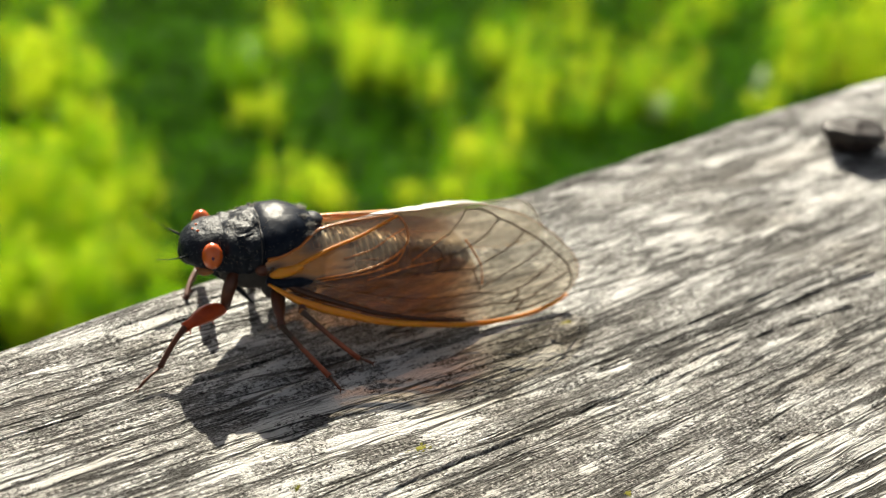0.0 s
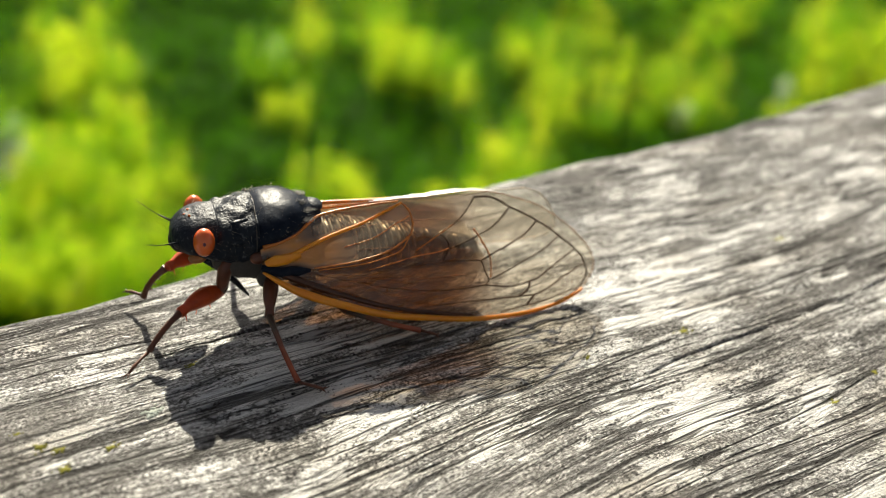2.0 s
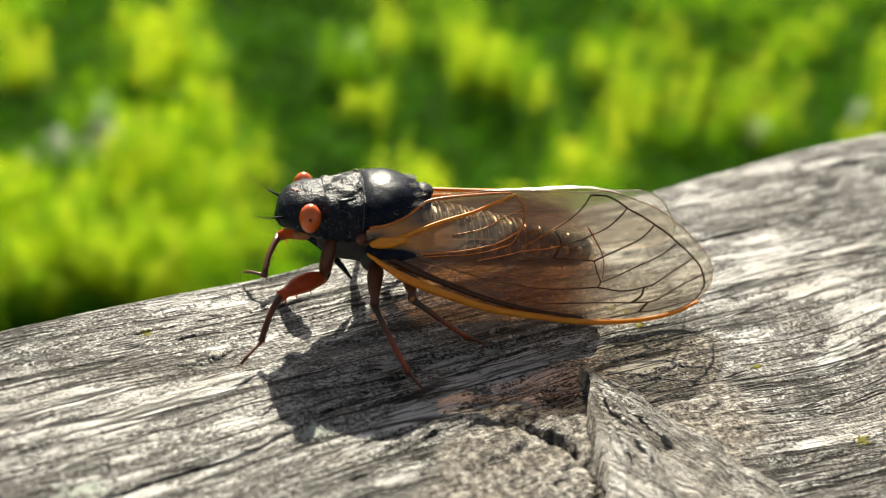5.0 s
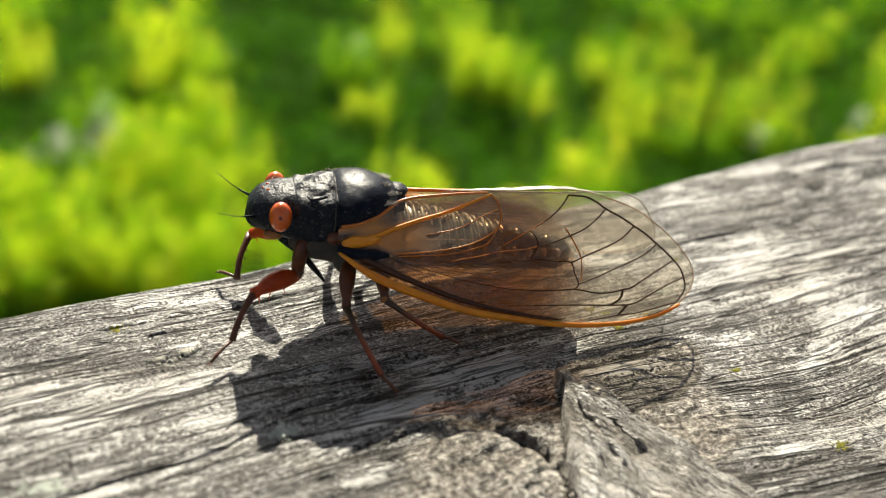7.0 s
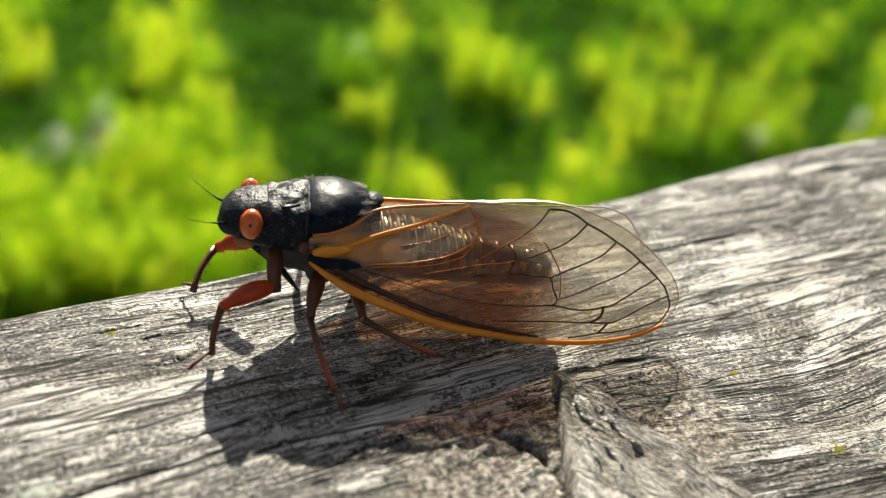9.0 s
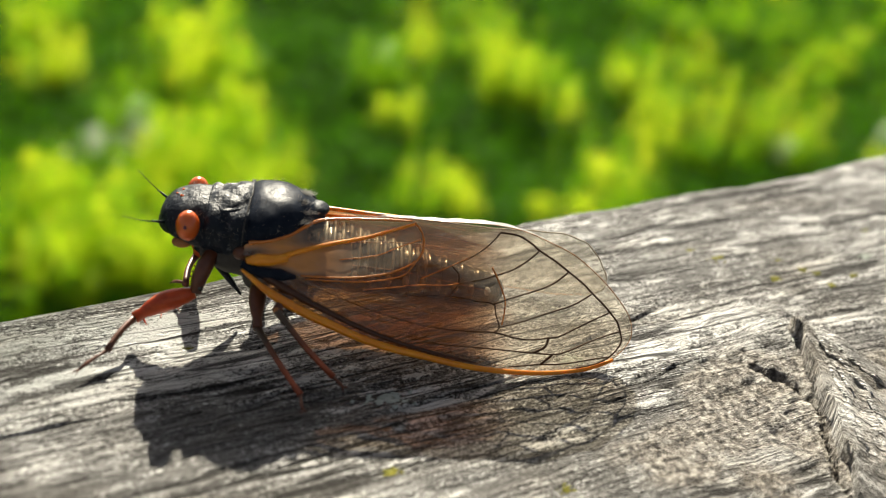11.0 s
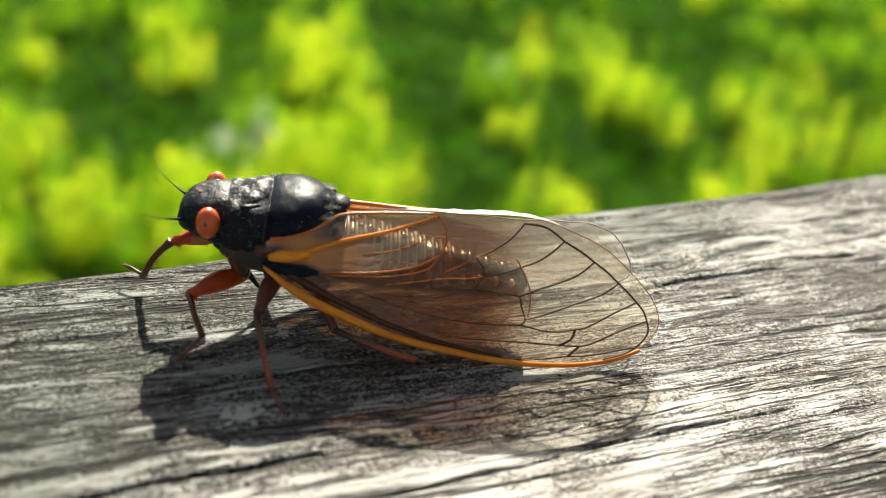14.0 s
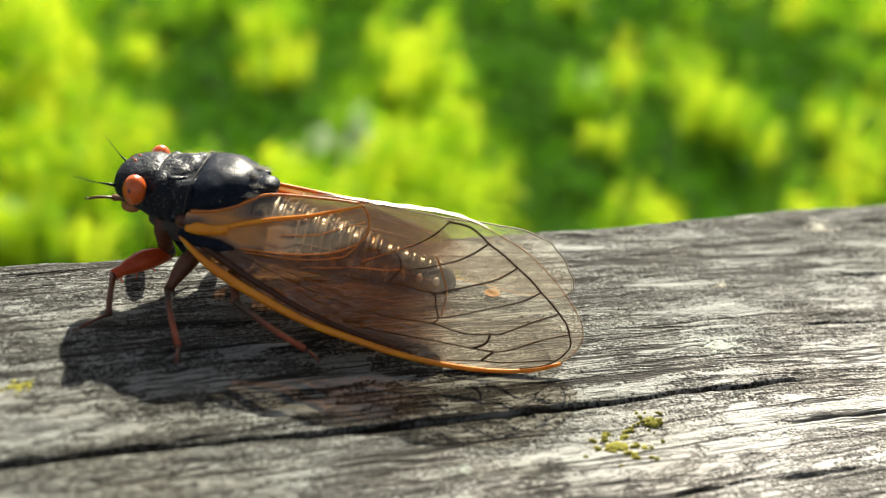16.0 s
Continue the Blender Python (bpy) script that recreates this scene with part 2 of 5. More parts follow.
DARKBAND = plain("dark_wing_band", (0.075, 0.026, 0.010), 0.4, 0.4, (0.035, 0.014, 0.008), 600, 0.00003)
DARKVEIN = plain("dark_brown_vein", (0.045, 0.022, 0.010), 0.5, 0.2, (0.09, 0.04, 0.015), 700, 0.00002)
def shin_material():
    """Dark brown at the knee, red-brown towards the foot."""
    n = Nodes("red_brown_shin")
    place = n.tree.nodes.new("ShaderNodeSeparateXYZ")
    n.link(n.coords((140, 140, 140)), place.inputs[0])
    grain = n.noise(n.coords((900, 900, 900)), 1, 4, 0.6)
    f = n.math("ADD", place.outputs["X"], n.math("MULTIPLY", n.math("SUBTRACT", grain, 0.5), 0.5))
    n.link(n.ramp(f, [(0.25, (0.060, 0.036, 0.020)), (0.75, (0.34, 0.075, 0.026)), (0.95, (0.26, 0.055, 0.02))]), n.bsdf.inputs["Base Color"])
    n.bsdf.inputs["Roughness"].default_value = 0.42
    n.bump(grain, 0.6, 0.00005)
    return n.mat


SHIN = shin_material()
REDLEG = plain("red_brown_leg", (0.58, 0.080, 0.014), 0.38, 0.4, (0.34, 0.04, 0.008), 800, 0.00008, sub=0.3)
DARKLEG = plain("dark_brown_leg", (0.085, 0.028, 0.014), 0.4, 0.5, (0.17, 0.05, 0.018), 800, 0.00005)
BELLY = plain("dark_belly", (0.058, 0.050, 0.036), 0.27, 0.75, (0.03, 0.026, 0.020), 600, 0.00012)
BAR = plain("sky_sheen_bar", (0.80, 0.82, 0.84), 0.3, 0.5, (0.50, 0.50, 0.48), 900, 0.00005)
RIM = plain("pale_segment_rim", (0.52, 0.53, 0.50), 0.42, 0.5, (0.14, 0.13, 0.10), 700, 0.00010)
CLEAR = membrane_material("wing_membrane", (0.86, 0.81, 0.71), 0.21, 0.07, 1.2, 0.16)
FAR = membrane_material("far_wing_membrane", (0.90, 0.89, 0.85), 0.13, 0.05)
FOLD = membrane_material("wing_fold_membrane", (0.90, 0.88, 0.84), 0.30, 0.24, 0.45, 0.36)
SMOKY = membrane_material("hind_wing_membrane", (0.86, 0.79, 0.68), 0.05, 0.05)
LICHEN = plain("yellow_green_lichen", (0.27, 0.25, 0.035), 0.9, 0.2, (0.14, 0.15, 0.03), 1500, 0.0002)
CRUST = plain("grey_green_crust_lichen", (0.42, 0.45, 0.40), 0.9, 0.2, (0.24, 0.27, 0.24), 1300, 0.0002)
WHITE = plain("whitish_crust_lichen", (0.62, 0.60, 0.52), 0.9, 0.2, (0.42, 0.40, 0.33), 1300, 0.0002)
FUNGUS = plain("ochre_cup_fungus", (0.42, 0.23, 0.07), 0.8, 0.2, (0.30, 0.15, 0.04), 900, 0.00005)
RUST = plain("rusty_iron", (0.012, 0.010, 0.010), 0.55, 0.4, (0.040, 0.022, 0.015), 700, 0.0003)
# sun patches and tree shade are put into these leaf, grass and soil colours
LEAF = leaf_material("sun_toned_leaves", (0.10, 0.22, 0.008), (0.22, 0.30, 0.010), (0.60, 0.90, 0.02), (0.98, 0.99, 0.04))
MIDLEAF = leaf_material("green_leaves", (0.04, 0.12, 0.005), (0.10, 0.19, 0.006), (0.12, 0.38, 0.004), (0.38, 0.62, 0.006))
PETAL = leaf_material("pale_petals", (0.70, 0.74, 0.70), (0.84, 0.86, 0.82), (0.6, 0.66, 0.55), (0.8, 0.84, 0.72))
GRASS = leaf_material("shade_toned_grass", (0.008, 0.036, 0.004), (0.024, 0.075, 0.006), (0.02, 0.10, 0.003), (0.09, 0.25, 0.005))
SOIL = plain("shade_toned_soil", (0.012, 0.034, 0.004), 1.0, 0.0, (0.006, 0.014, 0.003), 30, 0.01)


# ---- building helpers ----
def finish(name, me, mat, parent=None, label="", smooth=True):
    me.materials.append(mat)
    if smooth:
        me.polygons.foreach_set("use_smooth", [True] * len(me.polygons))
    ob = new(name, me)
    if parent:
        ob.parent = parent
    if label:
        ob["label"] = label
    return ob


def part(name, bm, mat, parent=None, label="", smooth=True):
    me = bpy.data.meshes.new(name)
    bmesh.ops.recalc_face_normals(bm, faces=bm.faces)
    bm.to_mesh(me)
    bm.free()
    return finish(name, me, mat, parent, label, smooth)


def loft(rings, closed=True):
    """A skin over rings of equally many points, capped at both ends."""
    bm = bmesh.new()
    vs = [[bm.verts.new(p) for p in ring] for ring in rings]
    n = len(vs[0])
    for a, b in zip(vs, vs[1:]):
        for k in range(n if closed else n - 1):
            bm.faces.new((a[k], a[(k + 1) % n], b[(k + 1) % n], b[k]))
    if closed:
        bm.faces.new(vs[0][::-1])
        bm.faces.new(vs[-1])
    return bm


def hull(sections, n=28, power=2.2, wave=0.0):
    """A body part of oval sections (x, half width, top, bottom) in millimetres."""
    rings = []
    for x, w, top, low in sections:
        c, h = (top + low) / 2, (top - low) / 2
        ring = []
        for k in range(n):
            a = 2 * math.pi * k / n
            s, t = math.cos(a), math.sin(a)
            y = w * math.copysign(abs(s) ** (2 / power), s)
            z = c + h * math.copysign(abs(t) ** (2 / power), t)
            q = 1 + wave * noise.noise((x * 0.9, y * 0.9, z * 0.9))
            ring.append(Vector((x, y * q, c + (z - c) * q)) * M)
        rings.append(ring)
    return loft(rings)


def smooth_sections(keys, steps):
    """Sections between the given ones, along a Catmull-Rom curve."""
    out = []
    for k in range(len(keys) - 1):
        p = [np.array(keys[min(max(k + d, 0), len(keys) - 1)], float) for d in (-1, 0, 1, 2)]
        for s in range(steps):
            t = s / steps
            out.append(tuple(0.5 * (2 * p[1] + (p[2] - p[0]) * t + (2 * p[0] - 5 * p[1] + 4 * p[2] - p[3]) * t * t + (3 * p[1] - p[0] - 3 * p[2] + p[3]) * t ** 3)))
    return out + [tuple(keys[-1])]


def tube(points, radii, n=8, flat=1.0, up=(0, 0, 1)):
    """A tube through points (metres) with a radius at each; flat: width over depth."""
    rings = []
    for k, p in enumerate(points):
        p = Vector(p)
        d = (Vector(points[min(k + 1, len(points) - 1)]) - Vector(points[max(k - 1, 0)])).normalized()
        side = d.cross(Vector(up))
        side = side.normalized() if side.length > 1e-4 else d.orthogonal().normalized()
        top = side.cross(d)
        rings.append([p + (math.cos(2 * math.pi * j / n) * flat * side + math.sin(2 * math.pi * j / n) * top) * radii[k] for j in range(n)])
    return loft(rings)


def ellipsoid(c, r, u=24, v=16):
    bm = bmesh.new()
    bmesh.ops.create_uvsphere(bm, u_segments=u, v_segments=v, radius=1, matrix=Matrix.Translation(Vector(c) * M) @ Matrix.Diagonal((r[0] * M, r[1] * M, r[2] * M, 1)))
    return bm


# ---- the wooden rail ----
LATTICE = np.random.RandomState(7).rand(256, 256)


def lattice(u, v, shift=0):
    """Smooth noise between 0 and 1 on a plane, with a mesh of one unit."""
    u, v = np.asarray(u) + shift * 17.31, np.asarray(v) + shift * 5.77
    i, j = np.floor(u).astype(int), np.floor(v).astype(int)
    a, b = u - i, v - j
    a, b = a * a * (3 - 2 * a), b * b * (3 - 2 * b)
    t = lambda p, q: LATTICE[p & 255, q & 255]
    return (t(i, j) * (1 - a) + t(i + 1, j) * a) * (1 - b) + (t(i, j + 1) * (1 - a) + t(i + 1, j + 1) * a) * b


def step(x, lo, hi):
    s = np.clip((x - lo) / (hi - lo), 0, 1)
    return s * s * (3 - 2 * s)


def grain_y(x, y):
    """The place across the grain, in millimetres: the lines sway, and bend round the split knot."""
    w = y + 0.045 * x + 2.2 * (lattice(x / 55, y / 34, 1) - 0.5) + 0.3 * (lattice(x / 13, y / 9, 2) - 0.5)
    knot = np.exp(-(((x - 36) / 26) ** 2 + ((y + 26) / 13) ** 2))
    return w + 3.6 * knot * np.sin((x - 14) / 17.0)


CRACKS = [
    ((-200, -9), (-165, -10.1), (-141, -11.3), (-116, -12.5), (-92, -13.6), (-70, -14.2), (-41, -14.6), (-20, -15.2), (-7, -12.4), (1.3, -10.4), (11, -8.6), (16, -9.1), (22, -9.6), (28, -11)),
    ((92, -8.2), (109, -14.2), (131, -15.6), (149, -16.3), (190, -19)),
    ((100, -14), (122, -17.5), (145, -19.4), (170, -22)),
    ((70, -18.8), (96, -19.6), (120, -19.8), (140, -23)),
    ((-30, -7.2), (-27, -6.8), (-13, -6.3), (-0.5, -3.6), (9, -2.2)),
    ((6.5, -12), (9.4, -16.2), (9.0, -19.8), (6.2, -24), (2, -29.6)),
    ((34, 4.5), (62, 3.2), (84, 1.5)),
    ((-150, -24), (-118, -23.2), (-84, -25.5)),
    ((-90, 2.4), (-66, 1.0), (-44, 0.5)),
    ((-112, -17.9), (-96, -18.4), (-83, -18.1), (-60, -18.9)),
    ((-100, -4.6), (-85, -6.2), (-66, -7.8)),
]
DEPTHS = [0.8, 0.26, 0.26, 0.26, 0.35, 1.3, 0.3, 0.25, 0.3, 0.32, 0.3]


def surface(x, y):
    """Height of the weathered top and how dark its cracks are coloured, for places in millimetres."""
    v = grain_y(x, y)
    crown = -0.5 * step(y, -2, 17) - 0.5 * step(-y, 10, 50)
    swell = 0.6 * (lattice(x / 38, y / 21, 3) - 0.5) - 0.42 + 0.3 * (lattice(x / 15, y / 9, 4) - 0.5)
    ridge = 0.30 * (lattice(x / 30, v / 2.1, 5) - 0.5) + 0.22 * (lattice(x / 12, v / 0.9, 6) - 0.5) + 0.15 * (lattice(x / 3.2, v / 0.5, 9) - 0.5)
    chips = 0.18 * (lattice(x / 1.9, y / 1.0, 7) - 0.5)
    lines = 1 - np.abs(2 * lattice(x / 300, v / 1.7, 8) - 1)
    groove = step(lines, 0.955, 1.0) * step(lattice(x / 40, v / 6, 10), 0.45, 0.7)
    pit = 0.0 * groove
    z = crown + swell + ridge + chips - 0.2 * groove
    for line, deep in zip(CRACKS, DEPTHS):
        if deep > 1.2:
            ys, xs = np.array([p[1] for p in line[::-1]], float), np.array([p[0] for p in line[::-1]], float)
            off, along = x - np.interp(y, ys, xs), step(y, ys[0] - 2, ys[0] + 3) * step(-y, -ys[-1] - 1, -ys[-1] + 3)
            wide = 0.26 + 0.2 * (lattice(y / 3, 0 * y, 18) - 0.5)
            off = off + 0.7 * (lattice(y / 1.5, 0 * y, 19) - 0.5)
        else:
            xs, ys = np.array([p[0] for p in line], float), np.array([p[1] for p in line], float)
            off = y - np.interp(x, xs, ys) - 0.5 * (lattice(x / 5, 0 * x + deep, 13) - 0.5)
            along = step(x, xs[0], xs[0] + 6) * step(-x, -xs[-1], -xs[-1] + 6)
            wide = 0.14 + 0.10 * deep * lattice(x / 12, 0 * x, 14)
            if deep > 0.7:  # the long crack gapes towards one end
                gape = 0.12 + 0.88 * step(-x, 98, 112) + 0.12 * step(x, -20, 0)
                wide, along = wide * (0.55 + 0.6 * gape), along * gape
        g = np.exp(-((off / wide) ** 2)) * along
        z = z - deep * g
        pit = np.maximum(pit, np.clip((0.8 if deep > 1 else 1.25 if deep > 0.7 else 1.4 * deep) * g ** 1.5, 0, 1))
    # the broken hollow beside the split piece
    hollow = np.exp(-(((x - 4) / 9) ** 2 + ((y + 21) / 8) ** 2))
    z = z - 0.9 * hollow + 0.5 * hollow * (lattice(x / 1.3, y / 1.0, 15) - 0.5)
    z = z - 0.35 * np.exp(-(((x + 122) / 17) ** 2 + ((y - 1) / 7) ** 2))
    z = z - 1.25 * np.exp(-(((x - 106) / 26) ** 2 + ((y + 5) / 13) ** 2)) - 0.25 * np.exp(-(((x + 132) / 12) ** 2 + ((y + 5) / 7) ** 2))
    far = step(y, 7, 15)
    z = z + far * (1.9 * np.exp(-(((x - 76) / 14) ** 2)) + 1.2 * np.exp(-(((x - 99) / 11) ** 2)) + 0.5 * np.exp(-(((x - 168) / 14) ** 2)) + 0.5 * np.exp(-(((x + 18) / 20) ** 2)))
    rough = crumb(x, y)
    z = z + rough * (0.35 * (lattice(x / 0.7, y / 0.6, 26) - 0.5) + 0.3 * (lattice(x / 2.1, y / 1.8, 27) - 0.5))
    return z, pit


def crumb(x, y):
    """How far the wood has crumbled round the split piece, from 0 to 1."""
    near = np.exp(-(((x - 8) / 19) ** 2 + ((y + 19) / 11) ** 2))
    return step(near + 0.7 * (lattice(x / 5, y / 4, 28) - 0.5), 0.38, 0.62)


def rail():
    xs = np.concatenate([np.linspace(-420, -192, 40), np.linspace(-190, 215, 860), np.linspace(218, 420, 36)])
    top = np.concatenate([np.linspace(-74, -48, 30), np.linspace(-47.8, 14.4, 400)])
    bend = np.linspace(0, math.pi / 2, 16)[1:]
    rows_y = np.concatenate([top, 14.4 + 3.4 * np.sin(bend), np.full(14, 17.8)])
    rows_z = np.concatenate([0 * top, -3.4 * (1 - np.cos(bend)), np.linspace(-4.4, -38, 14)])
    lean = np.concatenate([0 * top, np.sin(bend), np.ones(14)])
    arc = np.concatenate([top, 14.4 + 3.4 * bend, 14.4 + 3.4 * math.pi / 2 + np.linspace(1, 34.6, 14)])
    X, A = np.meshgrid(xs, arc)
    H, P = surface(X, A)
    crown = -0.5 * step(A, -2, 17)
    rough = H - crown
    ragged = 1.1 * (lattice(X / 21, 0 * X, 16) - 0.5) + 0.8 * (lattice(X / 6, 0 * X, 17) - 0.5)
    Y = rows_y[:, None] + lean[:, None] * (rough * 0.8 + ragged) + 0 * X
    Z = rows_z[:, None] + crown + (1 - lean[:, None]) * rough
    co = np.stack([X, Y, Z], -1).reshape(-1, 3) * M
    nr, nc = X.shape
    # the near side and the underside, plain
    low = np.array([[x, -74.0, -38.0] for x in xs]) * M
    co = np.concatenate([co, low])
    k = np.arange(nr * nc).reshape(nr, nc)
    f = np.stack([k[:-1, :-1], k[:-1, 1:], k[1:, 1:], k[1:, :-1]], -1).reshape(-1, 4)
    lo = nr * nc + np.arange(nc)
    f2 = np.stack([lo[:-1], lo[1:], k[0, 1:], k[0, :-1]], -1)
    f3 = np.stack([k[-1, :-1], k[-1, 1:], lo[1:], lo[:-1]], -1)
    faces = np.concatenate([f, f2, f3])
    me = bpy.data.meshes.new("plank")
    me.vertices.add(len(co))
    me.vertices.foreach_set("co", co.ravel())
    me.loops.add(faces.size)
    me.loops.foreach_set("vertex_index", faces.ravel().astype(np.int32))
    me.polygons.add(len(faces))
    me.polygons.foreach_set("loop_start", np.arange(0, faces.size, 4, dtype=np.int32))
    me.update(calc_edges=True)
    G = np.stack([X, grain_y(X, A), 0 * X], -1).reshape(-1, 3) * M
    G = np.concatenate([G, low])
    me.attributes.new("grain", "FLOAT_VECTOR", "POINT").data.foreach_set("vector", G.ravel())
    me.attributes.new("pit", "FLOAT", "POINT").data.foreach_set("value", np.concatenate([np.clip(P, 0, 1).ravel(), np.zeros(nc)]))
    me.attributes.new("crumb", "FLOAT", "POINT").data.foreach_set("value", np.concatenate([crumb(X, A).ravel() * 0.85, np.zeros(nc)]))
    me.attributes.new("flat", "FLOAT_VECTOR", "POINT").data.foreach_set("vector", co.ravel())
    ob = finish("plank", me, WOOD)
    return tagged(ob, "weathered silver-grey wooden rail plank with long cracks", "plank", kind="structure")


def top_at(x, y):
    """Height of the rail's top at a place in millimetres."""
    return float(surface(np.array([float(x)]), np.array([float(y)]))[0][0])


rail()


def post(x):
    """A square post under the rail."""
    bm = bmesh.new()
    bmesh.ops.create_cube(bm, size=1, matrix=Matrix.Translation((x, -0.028, -0.341)) @ Matrix.Diagonal((0.085, 0.07, 0.606, 1)))
    bmesh.ops.bevel(bm, geom=bm.edges[:], offset=0.004, segments=2, affect="EDGES")
    ob = part("fence_post", bm, FLAKE)
    co = np.array([v.co for v in ob.data.vertices])
    ob.data.attributes.new("grain", "FLOAT_VECTOR", "POINT").data.foreach_set("vector", np.ascontiguousarray(co[:, [2, 0, 1]]).ravel())
    return tagged(ob, "weathered grey wooden post under the rail", "post", "posts under the rail")


for x in (0.169, -0.37):
    post(x)


def split_piece():
    """The raised, broken wedge of wood that stands out of the rail."""
    left = [(15.0, -10.2), (13.2, -13.4), (11.2, -17.2), (9.2, -20.6), (6.6, -24.6), (3.6, -28.6), (0.6, -34.0)]
    right = [(17.0, -10.4), (18.4, -13.6), (19.0, -17.0), (20.0, -21.0), (20.8, -25.0), (21.0, -29.0), (21.4, -34.0)]
    raise_ = [1.5, 1.7, 1.6, 1.4, 1.2, 0.9, -0.4]
    n, m = 49, 61
    xs, ys, zs = np.zeros((n, m)), np.zeros((n, m)), np.zeros((n, m))
    q = np.linspace(0, 6, n)
    for j, s in enumerate(np.linspace(0, 1, m)):
        lx, ly = np.interp(q, range(7), [p[0] for p in left]), np.interp(q, range(7), [p[1] for p in left])
        rx, ry = np.interp(q, range(7), [p[0] for p in right]), np.interp(q, range(7), [p[1] for p in right])
        xs[:, j], ys[:, j] = lx + (rx - lx) * s, ly + (ry - ly) * s
        zs[:, j] = np.interp(q, range(7), raise_) * (1 - 0.9 * s ** 2.2)
    # the slab has broken off in two layers
    ledge = np.linspace(0, 1, m)[None] + 0.16 * (lattice(ys / 2.2, 0 * xs, 33) - 0.5)
    zs = zs * (1 - 0.5 * step(ledge, 0.40, 0.46))
    jag = 0.9 * (lattice(ys / 1.6, 0 * xs, 21) - 0.5)
    edge = np.abs(np.linspace(-1, 1, m))[None] ** 6
    xs = xs + jag * edge + 0.35 * (lattice(xs / 0.9, ys / 3, 25) - 0.5)
    # fibres run along the wedge
    across = (np.linspace(0, 1, m)[None] + 0 * xs) * (4 + q[:, None] * 2.6)
    fibre = 0.55 * (lattice(across / 1.1, ys / 9, 22) - 0.5) + 0.35 * (lattice(across / 0.5, ys / 4, 23) - 0.5) + 0.25 * (lattice(xs / 1.1, ys / 1.1, 24) - 0.5)
    zs = zs + fibre * 0.55 + 0.5 * (lattice(xs / 0.8, ys / 0.9, 29) - 0.5) + 0.1
    base = surface(xs, ys)[0]
    topz = base * 0.6 + zs
    bm = bmesh.new()
    up = [[bm.verts.new((xs[i, j] * M, ys[i, j] * M, topz[i, j] * M)) for j in range(m)] for i in range(n)]
    dn = [[bm.verts.new((xs[i, j] * M, ys[i, j] * M, -2.6 * M)) for j in range(m)] for i in range(n)]
    for i in range(n - 1):
        for j in range(m - 1):
            bm.faces.new((up[i][j], up[i][j + 1], up[i + 1][j + 1], up[i + 1][j]))
    for i in range(n - 1):
        bm.faces.new((up[i][0], up[i + 1][0], dn[i + 1][0], dn[i][0]))
        bm.faces.new((up[i + 1][m - 1], up[i][m - 1], dn[i][m - 1], dn[i + 1][m - 1]))
    for j in range(m - 1):
        bm.faces.new((up[0][j + 1], up[0][j], dn[0][j], dn[0][j + 1]))
        bm.faces.new((up[n - 1][j], up[n - 1][j + 1], dn[n - 1][j + 1], dn[n - 1][j]))
    thing = tagged(new("wood_splinter"), "raised grey splinter of weathered wood on the rail", "splinter")
    ob = part("slab", bm, FLAKE, thing)
    co = np.array([v.co for v in ob.data.vertices])
    g = np.stack([co[:, 1], co[:, 0] * 0.9 + co[:, 1] * 0.35, co[:, 2]], -1)
    ob.data.attributes.new("grain", "FLOAT_VECTOR", "POINT").data.foreach_set("vector", g.ravel())
    ob.data.attributes.new("pit", "FLOAT", "POINT").data.foreach_set("value", np.zeros(len(co)))
    ob.data.attributes.new("crumb", "FLOAT", "POINT").data.foreach_set("value", np.clip(0.75 * lattice(co[:, 0] / (3 * M), co[:, 1] / (7 * M), 30) - 0.1, 0, 0.9))
    ob.data.attributes.new("flat", "FLOAT_VECTOR", "POINT").data.foreach_set("vector", co.ravel())
    # loose slivers that stand a little out of the slab, along its fibres
    rnd = random.Random(4)
    for k in range(9):
        i0, j0, long_ = rnd.randrange(0, 26), rnd.randrange(3, m - 4), rnd.randrange(10, 22)
        rows = range(i0, min(i0 + long_, n - 1), 2)
        line = [Vector((xs[i, j0], ys[i, j0], topz[i, j0] + 0.02)) * M for i in rows]
        wide = rnd.uniform(0.14, 0.28)
        sl = part("sliver", tube(line, [wide * M * (0.25 + math.sin(math.pi * (a + 0.3) / (len(line) - 0.4))) for a in range(len(line))], 6, 1.6), FLAKE, thing)
        co = np.array([v.co for v in sl.data.vertices])
        g = np.stack([co[:, 1], co[:, 0] * 0.9 + co[:, 1] * 0.35, co[:, 2]], -1)
        sl.data.attributes.new("grain", "FLOAT_VECTOR", "POINT").data.foreach_set("vector", g.ravel())
        sl.data.attributes.new("pit", "FLOAT", "POINT").data.foreach_set("value", np.zeros(len(co)))
    return thing


split_piece()


